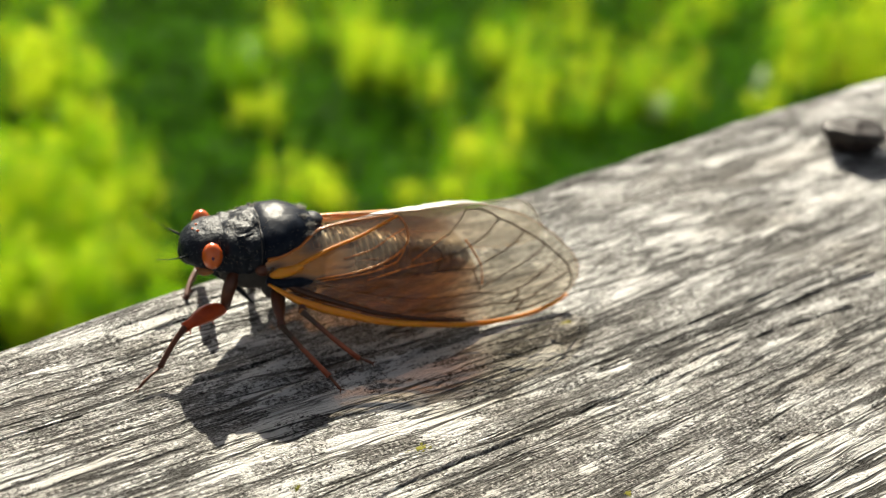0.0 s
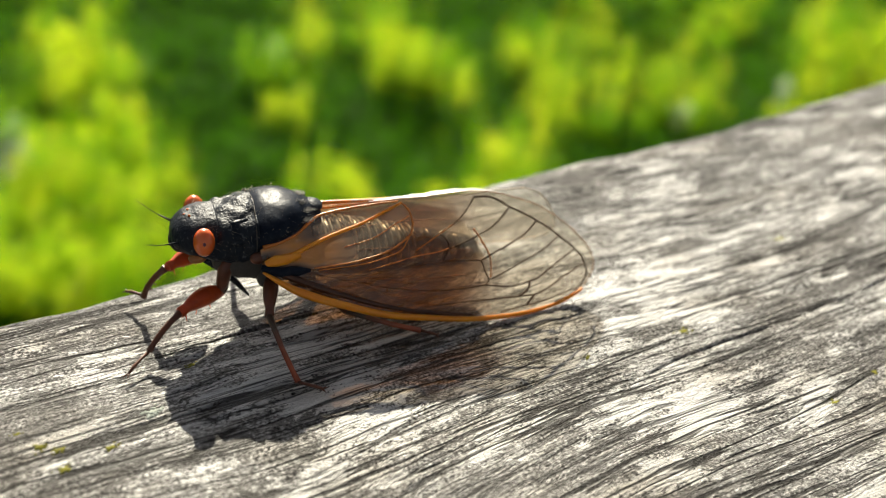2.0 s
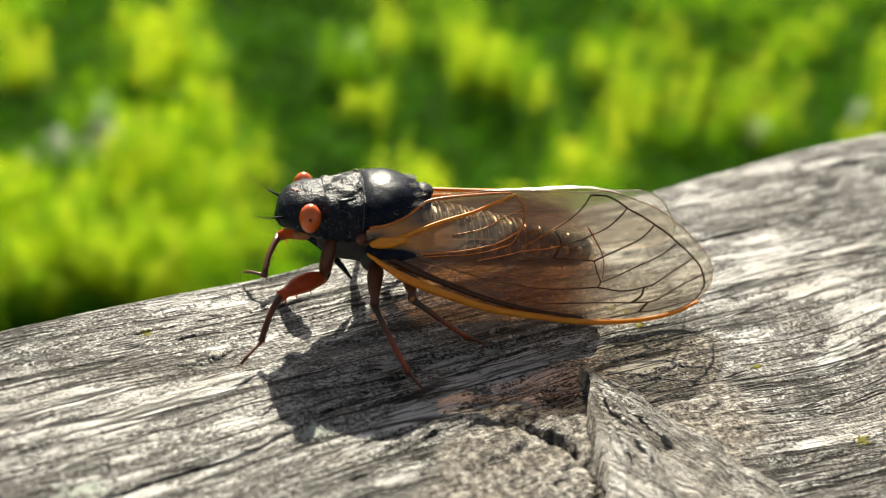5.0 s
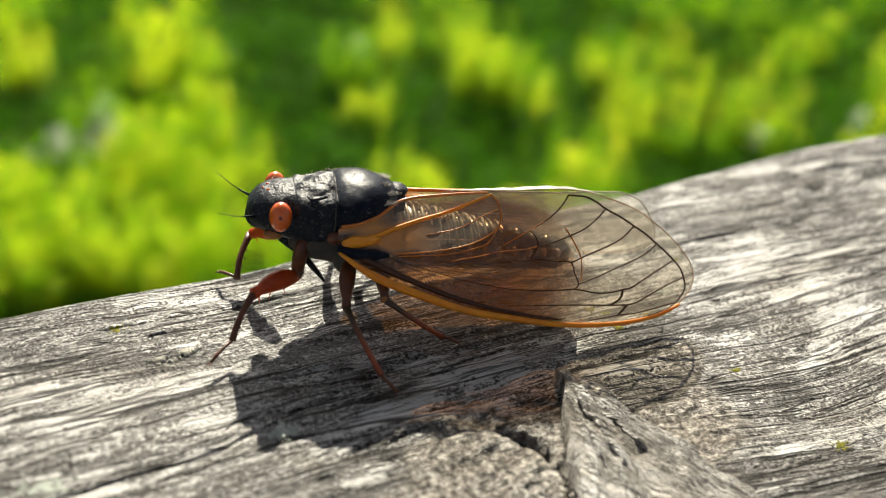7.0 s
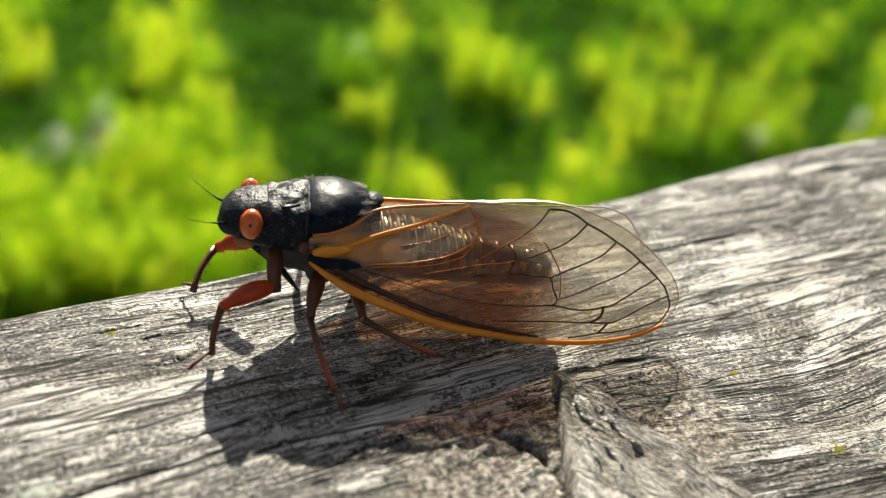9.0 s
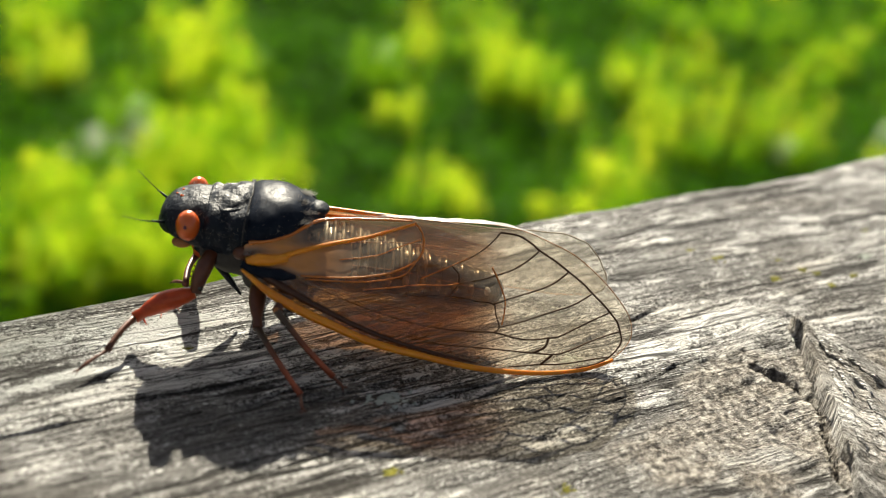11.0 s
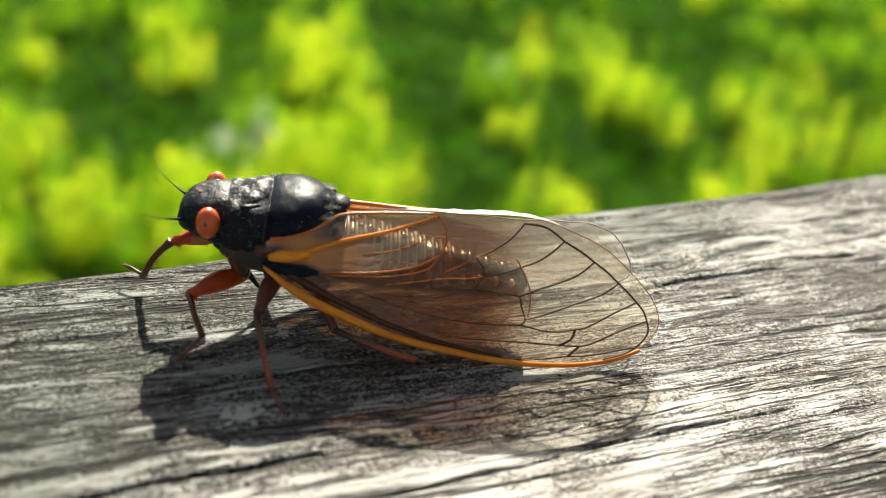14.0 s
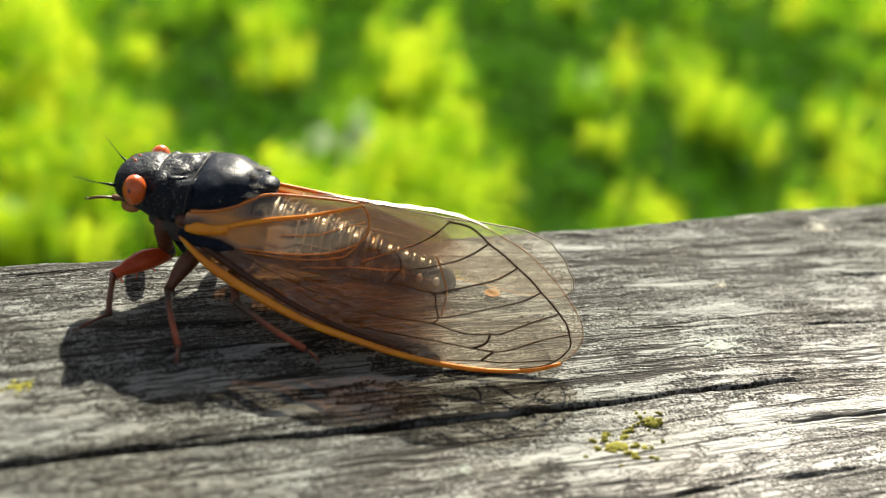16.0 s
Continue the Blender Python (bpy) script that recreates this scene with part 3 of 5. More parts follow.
def nail():
    """A rusty nail that stands out of the rail with its head tilted."""
    thing = tagged(new("nail"), "dark rusty nail standing proud of the wooden rail", "nail")
    x, y = 168.4, 2.2
    z = top_at(x, y)
    thing.location = (x * M, y * M, z * M)
    part("shaft", tube([Vector((0.3, -0.3, -2.5)) * M, Vector((0.1, 0, 0.4)) * M, Vector((0, 0.2, 1.6)) * M], [2.2 * M, 2.3 * M, 2.6 * M], 14), RUST, thing)
    prof = [(0.0, -0.4), (3.0, -0.2), (3.5, 0.6), (4.2, 1.6), (4.7, 2.3), (4.5, 2.8), (3.4, 2.95), (1.6, 2.8), (0.0, 2.75)]
    rings = []
    for r, h in prof:
        rings.append([Vector(((r + 0.02) * math.cos(a) * (1 + 0.10 * math.sin(3 * a + 1) + 0.05 * math.sin(7 * a) + 0.03 * math.sin(11 * a + 2)), (r + 0.02) * math.sin(a) * 0.85, h + 0.2 * math.sin(2 * a + 0.6))) * M for a in [2 * math.pi * k / 36 for k in range(36)]])
    bm = loft(rings)
    bmesh.ops.transform(bm, matrix=pose(0, 0, 0.0002, -3, 5, 0), verts=bm.verts)
    part("nail_head", bm, RUST, thing, "battered round nail head")
    return thing


nail()


def crust(name, x, y, size, mat, label, seed, thick=0.3, group=""):
    """A lichen: a crowd of small uneven scales that follow the rail's top."""
    rnd = random.Random(seed)
    bm = bmesh.new()
    for _ in range(int(16 + 10 * size)):
        a, r = rnd.random() * 6.283, size * min(abs(rnd.gauss(0, 0.55)), 1.15)
        cx, cy = 1.35 * r * math.cos(a), 0.85 * r * math.sin(a)
        big = (0.13 + 0.10 * rnd.random()) * size ** 0.6 * (1.25 - 0.6 * r / size)
        ph, n = rnd.random() * 6.283, 10
        f = np.array([0.4, 0.8, 1.0])[:, None]
        ang = np.arange(n) * 2 * math.pi / n
        lobe = 1 + 0.25 * np.sin(2 * ang + ph) + 0.15 * np.sin(3 * ang + 2 * ph)
        px, py = cx + big * 1.3 * f * lobe * np.cos(ang), cy + big * f * lobe * np.sin(ang)
        pz = surface(x + px, y + py)[0] + thick * (1.1 - f ** 2) - 0.04
        top = bm.verts.new((cx * M, cy * M, (float(pz[0].mean()) + 0.1 * thick) * M))
        last = None
        for q in range(3):
            now = [bm.verts.new((px[q, k] * M, py[q, k] * M, pz[q, k] * M)) for k in range(n)]
            for k in range(n):
                if last:
                    bm.faces.new((last[k], last[(k + 1) % n], now[(k + 1) % n], now[k]))
                else:
                    bm.faces.new((top, now[k], now[(k + 1) % n]))
            last = now
    ob = part(name, bm, mat)
    ob.location = (x * M, y * M, 0)
    return tagged(ob, label, "lichen", group)


SPOTS = [
    (83, -16.1, 0.85), (94.4, -30, 0.5), (87.3, -31, 0.6), (108, -7.2, 0.9), (71.5, -14.9, 0.4), (25, -2.6, 0.7), (20.8, -2.8, 0.75), (26.1, -3.5, 0.55), (24.1, 0.0, 0.4),
    (39.9, 1.7, 0.45), (16, 5.0, 0.5), (17.8, 2.6, 0.9), (29.6, -5.3, 0.6), (25.7, -6.0, 0.65), (31.7, -15.2, 0.6), (32.8, -26.5, 0.8), (-38.1, 6.9, 0.45), (-30.1, -13.1, 0.9),
    (-18.8, -19.9, 0.7), (-31.5, -26.4, 0.55), (-15.2, 11.0, 0.7), (-135, 11.6, 1.3), (-127.9, 8.3, 1.3), (-167, -1.6, 1.2),
]
for k, (x, y, s) in enumerate(SPOTS):
    crust("lichen_spot", x, y, s, LICHEN, "small yellow-green lichen speck on the grey wood", 40 + k, 0.09, "yellow lichen specks on the rail")
for k, (x, y, s) in enumerate([(-124.4, -17.4, 2.4), (-120.4, -15.2, 1.3), (-130, 8.6, 1.5)]):
    crust("lichen_patch", x, y, s, LICHEN, "yellow-green lichen patch spreading over the grey wood", 80 + k, 0.2, "yellow lichen patches on the rail")
PATCHES = [(-8.4, -6.6, 1.5), (-26, -5.1, 1.9), (-107.5, -6.8, 2.2), (34.2, -3.0, 1.1), (-138, -17.1, 1.1)]
for k, (x, y, s) in enumerate(PATCHES):
    crust("crust_lichen", x, y, s, CRUST, "pale grey-green crust lichen on the shaded wood", 120 + k, 0.14, "grey-green lichens on the rail")
for k, (x, y, s) in enumerate([(-56.2, 4.2, 1.9), (-64.4, 1.4, 1.9), (-101, 2.4, 0.8), (-81, 11.9, 2.0), (-13.4, 5.9, 0.8), (-11.2, 6.0, 1.0)]):
    crust("white_lichen", x, y, s, WHITE, "whitish crumbly crust lichen on the wood", 160 + k, 0.2, "whitish lichens on the rail")


def pale_thread(points, seed):
    """A thin pale root fibre that lies on the rail."""
    line = []
    for x, y in smooth_sections(points, 6):
        line.append(Vector((x, y, top_at(x, y) + 0.04)) * M)
    ob = part("root_fibre", tube(line, [0.075 * M * (0.5 + lattice(np.array([k * 0.7]), np.array([0.0]), seed)[0]) for k in range(len(line))], 6), WHITE)
    return tagged(ob, "thin whitish root fibre stuck to the grey wood", "fibre", "root fibres on the rail")


pale_thread([(-25.5, -20.3), (-27.7, -23.0), (-30.4, -24.9), (-33.0, -26.8), (-35.1, -28.6)], 3)
pale_thread([(-16.8, -25.1), (-18.2, -27.3), (-19.8, -29.4)], 5)


def cup_fungus():
    prof = [(0.25, 0.0), (0.45, 0.35), (0.95, 0.75), (1.15, 0.95), (1.05, 1.0), (0.7, 0.82), (0.0, 0.7)]
    bm = loft([[Vector((r * math.cos(a) * 1.15 + 1e-4, r * math.sin(a), h)) * M * 0.6 for a in [2 * math.pi * k / 24 for k in range(24)]] for r, h in prof])
    ob = part("cup_fungus", bm, FUNGUS)
    ob.location = (-0.1251, 0.0049, (top_at(-125.1, 4.9) - 0.15) * M)
    return tagged(ob, "tiny ochre cup fungus growing on the rail", "fungus")


cup_fungus()


# ---- the lawn behind ----
GROUND = -0.64


def lawn():
    bm = bmesh.new()
    bmesh.ops.create_grid(bm, x_segments=40, y_segments=40, size=400, matrix=Matrix.Translation((0, 0, GROUND)))
    tagged(part("ground", bm, SOIL, smooth=False), "soil and turf of a lawn, coloured dark for shade", "lawn", kind="structure")


def leaves(name, spots, mat, label, seed):
    """Small pointed leaves: each spot is (x, y, spread, height, count, length)."""
    rnd = np.random.RandomState(seed)
    sp = np.array([s[:4] + s[5:] for s in spots], float)
    x, y, spread, height, size = np.repeat(sp, [s[4] for s in spots], axis=0).T
    n = len(x)
    a, r = rnd.rand(n) * 6.283, np.abs(rnd.normal(0, 0.7, n))
    h = height * rnd.rand(n) ** 0.8 * np.exp(-0.1 * r * r)
    c = np.stack([x + r * spread * np.cos(a), y + 1.15 * r * spread * np.sin(a), GROUND + h], -1)
    yaw, tilt, roll = rnd.rand(n) * 6.283, rnd.normal(0.8, 0.6, n), rnd.normal(0, 0.9, n)
    d = np.stack([np.cos(yaw) * np.cos(tilt), np.sin(yaw) * np.cos(tilt), np.sin(tilt)], -1)
    s = np.cross(d, np.stack([-np.sin(roll) * np.sin(yaw), np.sin(roll) * np.cos(yaw), np.cos(roll)], -1))
    s /= np.linalg.norm(s, axis=1)[:, None] + 1e-9
    l = (size * (0.6 + 0.8 * rnd.rand(n)))[:, None]
    w = l * (0.26 + 0.2 * rnd.rand(n))[:, None]
    drop = np.array([[0, 0, -0.12]]) * l
    co = np.stack([c - d * l / 2, c + s * w + drop * 0.3, c - s * w + drop * 0.3, c + d * l / 2 + drop], 1).reshape(-1, 3)
    k = (np.arange(n) * 4)[:, None]
    tri = np.concatenate([k + [[0, 1, 3]], k + [[0, 3, 2]]], 1).reshape(-1, 3)
    me = bpy.data.meshes.new(name)
    me.vertices.add(len(co))
    me.vertices.foreach_set("co", co.ravel())
    me.loops.add(tri.size)
    me.loops.foreach_set("vertex_index", tri.ravel().astype(np.int32))
    me.polygons.add(len(tri))
    me.polygons.foreach_set("loop_start", np.arange(0, tri.size, 3, dtype=np.int32))
    me.update(calc_edges=True)
    return tagged(finish(name, me, mat, smooth=False), label, "plants", kind="stuff")


def tufts(name, clumps, mat, label, seed):
    """Round, ragged tufts of small leaves that stand on the lawn: each is (x, y, radius, count, length)."""
    rnd = np.random.RandomState(seed)
    spots = []
    for x, y, r, count, length in clumps:
        for _ in range(9):
            a, q = rnd.rand() * 6.283, r * rnd.uniform(0.1, 1.25)
            spots.append((x + q * math.cos(a), y + q * math.sin(a), r * rnd.uniform(0.18, 0.55), r * rnd.uniform(0.6, 2.6), int(count * rnd.uniform(0.3, 1.7) / 9), length))
    return leaves(name, spots, mat, label, seed + 1)


lawn()
rnd = np.random.RandomState(3)
# sun patches, made by bright-coloured tufts: place, radius and how thick they stand
TUFTS_EAST = [(0.94, 1.47, 0.041, 0.7), (1.00, 1.27, 0.047, 1.0), (1.02, 1.19, 0.033, 0.5), (0.76, 1.24, 0.031, 0.8), (1.10, 1.08, 0.037, 1.0), (1.18, 1.22, 0.044, 0.6), (1.20, 1.14, 0.039, 0.6), (0.96, 0.98, 0.037, 0.7), (0.69, 1.00, 0.037, 0.7), (0.84, 0.92, 0.041, 0.75), (1.30, 1.14, 0.036, 0.6), (1.28, 1.00, 0.051, 0.6), (1.21, 1.06, 0.029, 0.6), (1.70, 1.02, 0.060, 0.8), (1.83, 1.01, 0.052, 1.0), (1.65, 0.90, 0.048, 0.9), (1.55, 0.93, 0.037, 0.7), (1.42, 0.90, 0.026, 0.7), (1.04, 1.44, 0.037, 0.4), (1.38, 1.30, 0.039, 0.5), (1.52, 1.20, 0.039, 0.35)]
TUFTS_WEST = [(0.55, 1.44, 0.052, 1.1), (0.57, 1.60, 0.036, 0.7), (0.51, 1.23, 0.044, 0.8), (0.46, 1.18, 0.042, 0.8), (0.53, 1.12, 0.028, 0.6), (0.40, 1.15, 0.027, 0.6), (0.48, 1.09, 0.032, 0.8), (0.47, 1.00, 0.025, 0.5), (0.35, 1.49, 0.037, 0.7), (0.27, 1.04, 0.038, 0.9), (0.31, 0.97, 0.024, 0.7), (0.23, 1.02, 0.031, 0.8), (0.42, 1.10, 0.040, 0.8), (0.40, 1.68, 0.027, 0.5), (0.01, 1.62, 0.052, 1.2), (0.00, 1.40, 0.046, 1.2), (0.05, 1.46, 0.048, 1.1), (0.00, 1.24, 0.042, 0.9), (-0.06, 1.07, 0.038, 0.9), (0.00, 1.02, 0.031, 0.8), (0.15, 1.58, 0.039, 0.5), (0.37, 1.66, 0.037, 0.6), (0.10, 1.30, 0.037, 0.5), (0.12, 1.08, 0.040, 0.8)]
TUFTS_NEAR = [(0.39, 1.08), (0.41, 1.02), (0.42, 0.95), (0.35, 0.97), (0.38, 0.9), (0.31, 0.91), (0.46, 0.96), (0.33, 1.13), (0.27, 1.13), (0.36, 1.02), (0.39, 0.98), (0.26, 0.97), (0.21, 0.96), (0.35, 0.93), (0.25, 1.12), (0.29, 1.04), (0.2, 1.03), (0.24, 0.97), (0.29, 0.96), (0.41, 1.14), (-0.03, 1.17), (0.02, 1.15), (0.07, 1.25), (-0.05, 1.24)]
TUFTS = [(x, y, r, 0.68 * w) for x, y, r, w in TUFTS_EAST] + TUFTS_WEST + [(x, y, rnd.uniform(0.025, 0.045), 0.75) for x, y in TUFTS_NEAR]
bright, mid = [], []
for x, y, r, w in TUFTS:
    bright.append((x, y, r, int(3600 * w ** 1.7 * (r / 0.04) ** 2), 0.0042))
    mid.append((x, y, r * 1.4, int(1300 * w * (r / 0.04) ** 2), 0.0045))
# spots left to the dark-coloured grass, which stands for tree shade
SHADY = [(0.69, 1.5), (0.65, 1.29), (0.81, 1.51), (0.84, 1.18), (0.85, 1.11), (0.67, 1.12), (1.24, 1.4), (1.53, 1.08), (1.68, 1.15), (0.59, 1.08), (0.74, 0.97), (0.94, 1.11), (0.79, 1.63), (0.37, 1.43), (0.3, 1.31), (0.48, 1.6), (0.64, 1.16), (0.79, 1.15), (0.3, 1.24), (0.2, 1.44), (0.25, 1.64), (0.23, 1.26), (0.44, 1.64), (0.61, 1.31), (0.65, 1.22), (1.36, 1.66), (0.48, 1.5)]
for _ in range(430):
    x, y, r = rnd.uniform(-0.5, 2.6), rnd.uniform(0.65, 2.4), rnd.uniform(0.015, 0.045)
    if min(math.hypot(x - a, y - b) for a, b in SHADY) < 0.085 or (x > 0.6 and rnd.rand() < 0.4):
        continue
    mid.append((x, y, r, int(1100 * (r / 0.04) ** 2), 0.0045))
    if rnd.rand() < 0.22:
        bright.append((x, y, r, int(900 * rnd.rand() * (r / 0.04) ** 2), 0.0042))
for _ in range(420):
    x, y = rnd.uniform(-2.5, 4.5), rnd.uniform(-1.5, 5.0)
    if not (-0.5 < x < 2.6 and 0.65 < y < 2.4):
        bright.append((x, y, rnd.uniform(0.05, 0.13), 200, 0.007))
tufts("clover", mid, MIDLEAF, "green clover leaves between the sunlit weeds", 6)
tufts("weeds", bright, LEAF, "bright weeds and clover leaves, coloured for sun patches", 5)
FLOWERS = [(0.40, 1.25, 1.5), (0.34, 1.26, 0.9), (0.42, 1.33, 0.7), (0.86, 1.44, 0.9), (-0.057, 1.098, 0.7), (1.49, 0.97, 0.6), (1.27, 0.97, 0.8), (0.28, 1.03, 0.4)]
carpet = []
for k in range(3000):
    x, y = (rnd.uniform(-0.5, 2.6), rnd.uniform(0.65, 2.4)) if k < 1400 else (rnd.uniform(-2.5, 4.5), rnd.uniform(-1.5, 5.0))
    carpet.append((x, y, 0.07, 0.03 * rnd.uniform(0.4, 1.3), 190, 0.0055))
leaves("flower_heads", [(x, y, 0.022 * s, 0.05, int(70 * s), 0.007) for x, y, s in FLOWERS], PETAL, "small pale flower heads among the weeds", 11)
leaves("grass", carpet, GRASS, "short green lawn grass, coloured dark for broken shade", 9)


# ---- the cicada ----
cicada = tagged(new("cicada"), "black cicada with red eyes and clear orange-veined wings", "insect")

head = part("head", hull(smooth_sections([(2.6, 0.5, 8.4, 7.6), (2.3, 1.6, 9.1, 7.0), (1.6, 2.5, 9.8, 6.7), (0.6, 3.1, 10.25, 6.3), (-0.6, 3.35, 10.4, 5.9), (-1.4, 3.45, 10.4, 5.6)], 4), 32, 2.2, 0.06), BLACK, cicada, "black wrinkled head with a blunt face")
part("face", ellipsoid((1.6, 0, 7.5), (1.15, 1.6, 1.1)), BLACK, head, "bulging black face plate")
for side in (1, -1):
    eye = part("eye", ellipsoid((0.0, 3.36 * side, 8.95 if side > 0 else 8.6), (0.95, 1.06, 1.30), 32, 24), EYE, head, "bulging orange-red compound eye")
    part("antenna_base", tube([Vector(p) * M for p in ((2.0, 1.9 * side, 8.2), (2.7, 2.3 * side, 8.4), (3.3, 2.7 * side, 8.6))], [0.16 * M, 0.10 * M, 0.05 * M], 8), BLACK, head)
    part("antenna", tube([Vector(p) * M for p in ((3.2, 2.65 * side, 8.55), (4.0, 3.2 * side, 8.9), (4.7, 3.7 * side, 9.3), (5.3, 4.1 * side, 9.6))], [0.045 * M, 0.035 * M, 0.03 * M, 0.015 * M], 6), BLACK, head, "thin bristle-like black antenna")
    part("eye_centre", ellipsoid((0.08, 4.23 * side, 9.25 if side > 0 else 8.9), (0.20, 0.20, 0.26), 14, 10), PUPIL, head, "dark centre of the red eye")
    part("cheek", ellipsoid((0.5, 2.6 * side, 6.9), (0.8, 0.5, 0.45)), AMBER, head, "orange-brown lower cheek edge")
for p in ((1.3, 0, 9.95), (0.9, 0.55, 10.1), (0.9, -0.55, 10.1)):
    part("ocellus", ellipsoid(p, (0.13, 0.13, 0.11), 10, 8), EYE, head, "tiny red simple eye")
part("beak", tube([Vector(p) * M for p in ((-0.6, 0.1, 5.4), (-2.2, 0.2, 3.9), (-3.6, 0.3, 2.2), (-4.5, 0.3, 1.0))], [0.55 * M, 0.36 * M, 0.26 * M, 0.1 * M], 10), BLACK, cicada, "thin black sucking beak")

part("pronotum", hull(smooth_sections([(-0.9, 3.2, 10.0, 6.2), (-1.5, 3.6, 10.35, 5.8), (-2.7, 3.9, 10.6, 5.6), (-3.9, 4.2, 10.85, 5.8), (-4.75, 4.45, 11.0, 6.2)], 9), 64, 2.2, 0.13), BLACK, cicada, "black furrowed front back-shield")
for a, b, c in (((-1.6, 1.4, 9.95), (-2.7, 2.3, 9.85), (-4.0, 2.2, 10.25)), ((-1.6, -1.4, 9.95), (-2.7, -2.3, 9.85), (-4.0, -2.2, 10.25)), ((-1.8, 2.9, 9.1), (-3.0, 3.5, 8.7), (-4.2, 3.6, 9.1))):
    part("furrow_ridge", tube([Vector(p) * M for p in (a, b, c)], [0.28 * M, 0.42 * M, 0.25 * M], 8), BLACK, cicada)
collar = []
for k in range(40):
    a = math.pi * (k / 39) * 1.16 - 0.25
    s, t = math.cos(a), math.sin(a)
    collar.append(Vector((-4.8 + 0.35 * abs(s), 4.42 * math.copysign(abs(s) ** 0.91, s), 8.6 + 2.37 * math.copysign(abs(t) ** 0.91, t))) * M)
part("collar", tube(collar, [0.05 * M] * 40, 8, 1.6, (1, 0, 0)), GREY, cicada, "grey collar between the back-shields")
part("mesonotum", hull(smooth_sections([(-4.7, 4.3, 10.8, 6.6), (-5.6, 4.3, 11.15, 7.0), (-7.2, 3.9, 11.3, 7.5), (-8.6, 3.0, 11.1, 7.8), (-9.8, 2.1, 10.6, 8.0), (-10.9, 1.2, 10.0, 8.2)], 6), 56, 2.1, 0.035), SHINE, cicada, "smooth dark blue-black hump of the back")
part("cross_ridge", ellipsoid((-10.2, 0, 10.1), (1.0, 1.15, 0.5)), BLACK, cicada, "dark cross-shaped ridge behind the hump")
for side in (1, -1):
    part("ridge_tip", ellipsoid((-9.4, 2.0 * side, 10.0), (0.6, 0.3, 0.22), 14, 10), BLACK, cicada, "dark tip beside the ridge")
def tuft(x, y, z, seed):
    """A small brush of pale hairs behind the hump."""
    rnd = random.Random(seed)
    bm = bmesh.new()
    for _ in range(120):
        p = Vector((x + rnd.gauss(0, 0.32), y + rnd.gauss(0, 0.22), z - 0.12 + rnd.gauss(0, 0.05)))
        d = Vector((rnd.gauss(-0.5, 0.4), rnd.gauss(0.25 if y > 0 else -0.25, 0.4), 0.8)).normalized()
        across = d.orthogonal().normalized() * 0.022
        other = d.cross(across)
        ring = [bm.verts.new((p + q) * M) for q in (across, -0.5 * across + 0.86 * other, -0.5 * across - 0.86 * other)]
        tip = bm.verts.new((p + d * rnd.uniform(0.18, 0.42)) * M)
        for k in range(3):
            bm.faces.new((ring[k], ring[(k + 1) % 3], tip))
    part("pale_tuft", bm, TUFT, cicada, "pale tuft of hairs behind the hump")


for k, (x, y, z) in enumerate(((-8.9, 0.8, 11.0), (-9.4, 1.6, 10.55), (-9.2, 2.5, 10.1), (-8.9, -0.8, 11.0), (-9.2, -2.5, 10.1))):
    tuft(x, y, z, k)
part("thorax", hull(smooth_sections([(-1.0, 2.6, 7.0, 5.2), (-2.5, 3.3, 8.0, 4.2), (-5.5, 3.6, 8.3, 3.4), (-7.5, 3.3, 8.2, 3.0), (-9.2, 2.9, 7.8, 3.2), (-10.6, 1.8, 6.6, 4.0)], 4), 28, 2.2, 0.06), GREY, cicada, "dusty grey-brown underside of the thorax")

def fuzz():
    """Short pale hairs that stand on the head and the back."""
    keys = [(0.6, 3.1, 10.25, 6.3), (-1.5, 3.6, 10.35, 5.8), (-4.75, 4.42, 11.0, 6.3), (-7.2, 3.9, 11.3, 7.5), (-9.8, 2.1, 10.6, 8.0)]
    at = np.array(keys)[::-1]
    rnd = random.Random(12)
    bm = bmesh.new()
    for _ in range(420):
        x, a = rnd.uniform(-9.6, 0.4), rnd.uniform(-0.2, math.pi + 0.2)
        w, top, low = (float(np.interp(x, at[:, 0], at[:, i])) for i in (1, 2, 3))
        s, t = math.cos(a), math.sin(a)
        d = Vector((rnd.gauss(-0.3, 0.35), s + rnd.gauss(0, 0.3), t + rnd.gauss(0, 0.3))).normalized()
        p = Vector((x, w * math.copysign(abs(s) ** 0.91, s), (top + low) / 2 + (top - low) / 2 * math.copysign(abs(t) ** 0.91, t)))
        side = d.orthogonal().normalized() * 0.012
        other = d.cross(side)
        ring = [bm.verts.new((p - 0.1 * d + q) * M) for q in (side, -0.5 * side + 0.86 * other, -0.5 * side - 0.86 * other)]
        tip = bm.verts.new((p + d * rnd.uniform(0.15, 0.5)) * M)
        for k in range(3):
            bm.faces.new((ring[k], ring[(k + 1) % 3], tip))
    part("fine_hairs", bm, PALE, cicada, "short pale hairs on the black back")


fuzz()

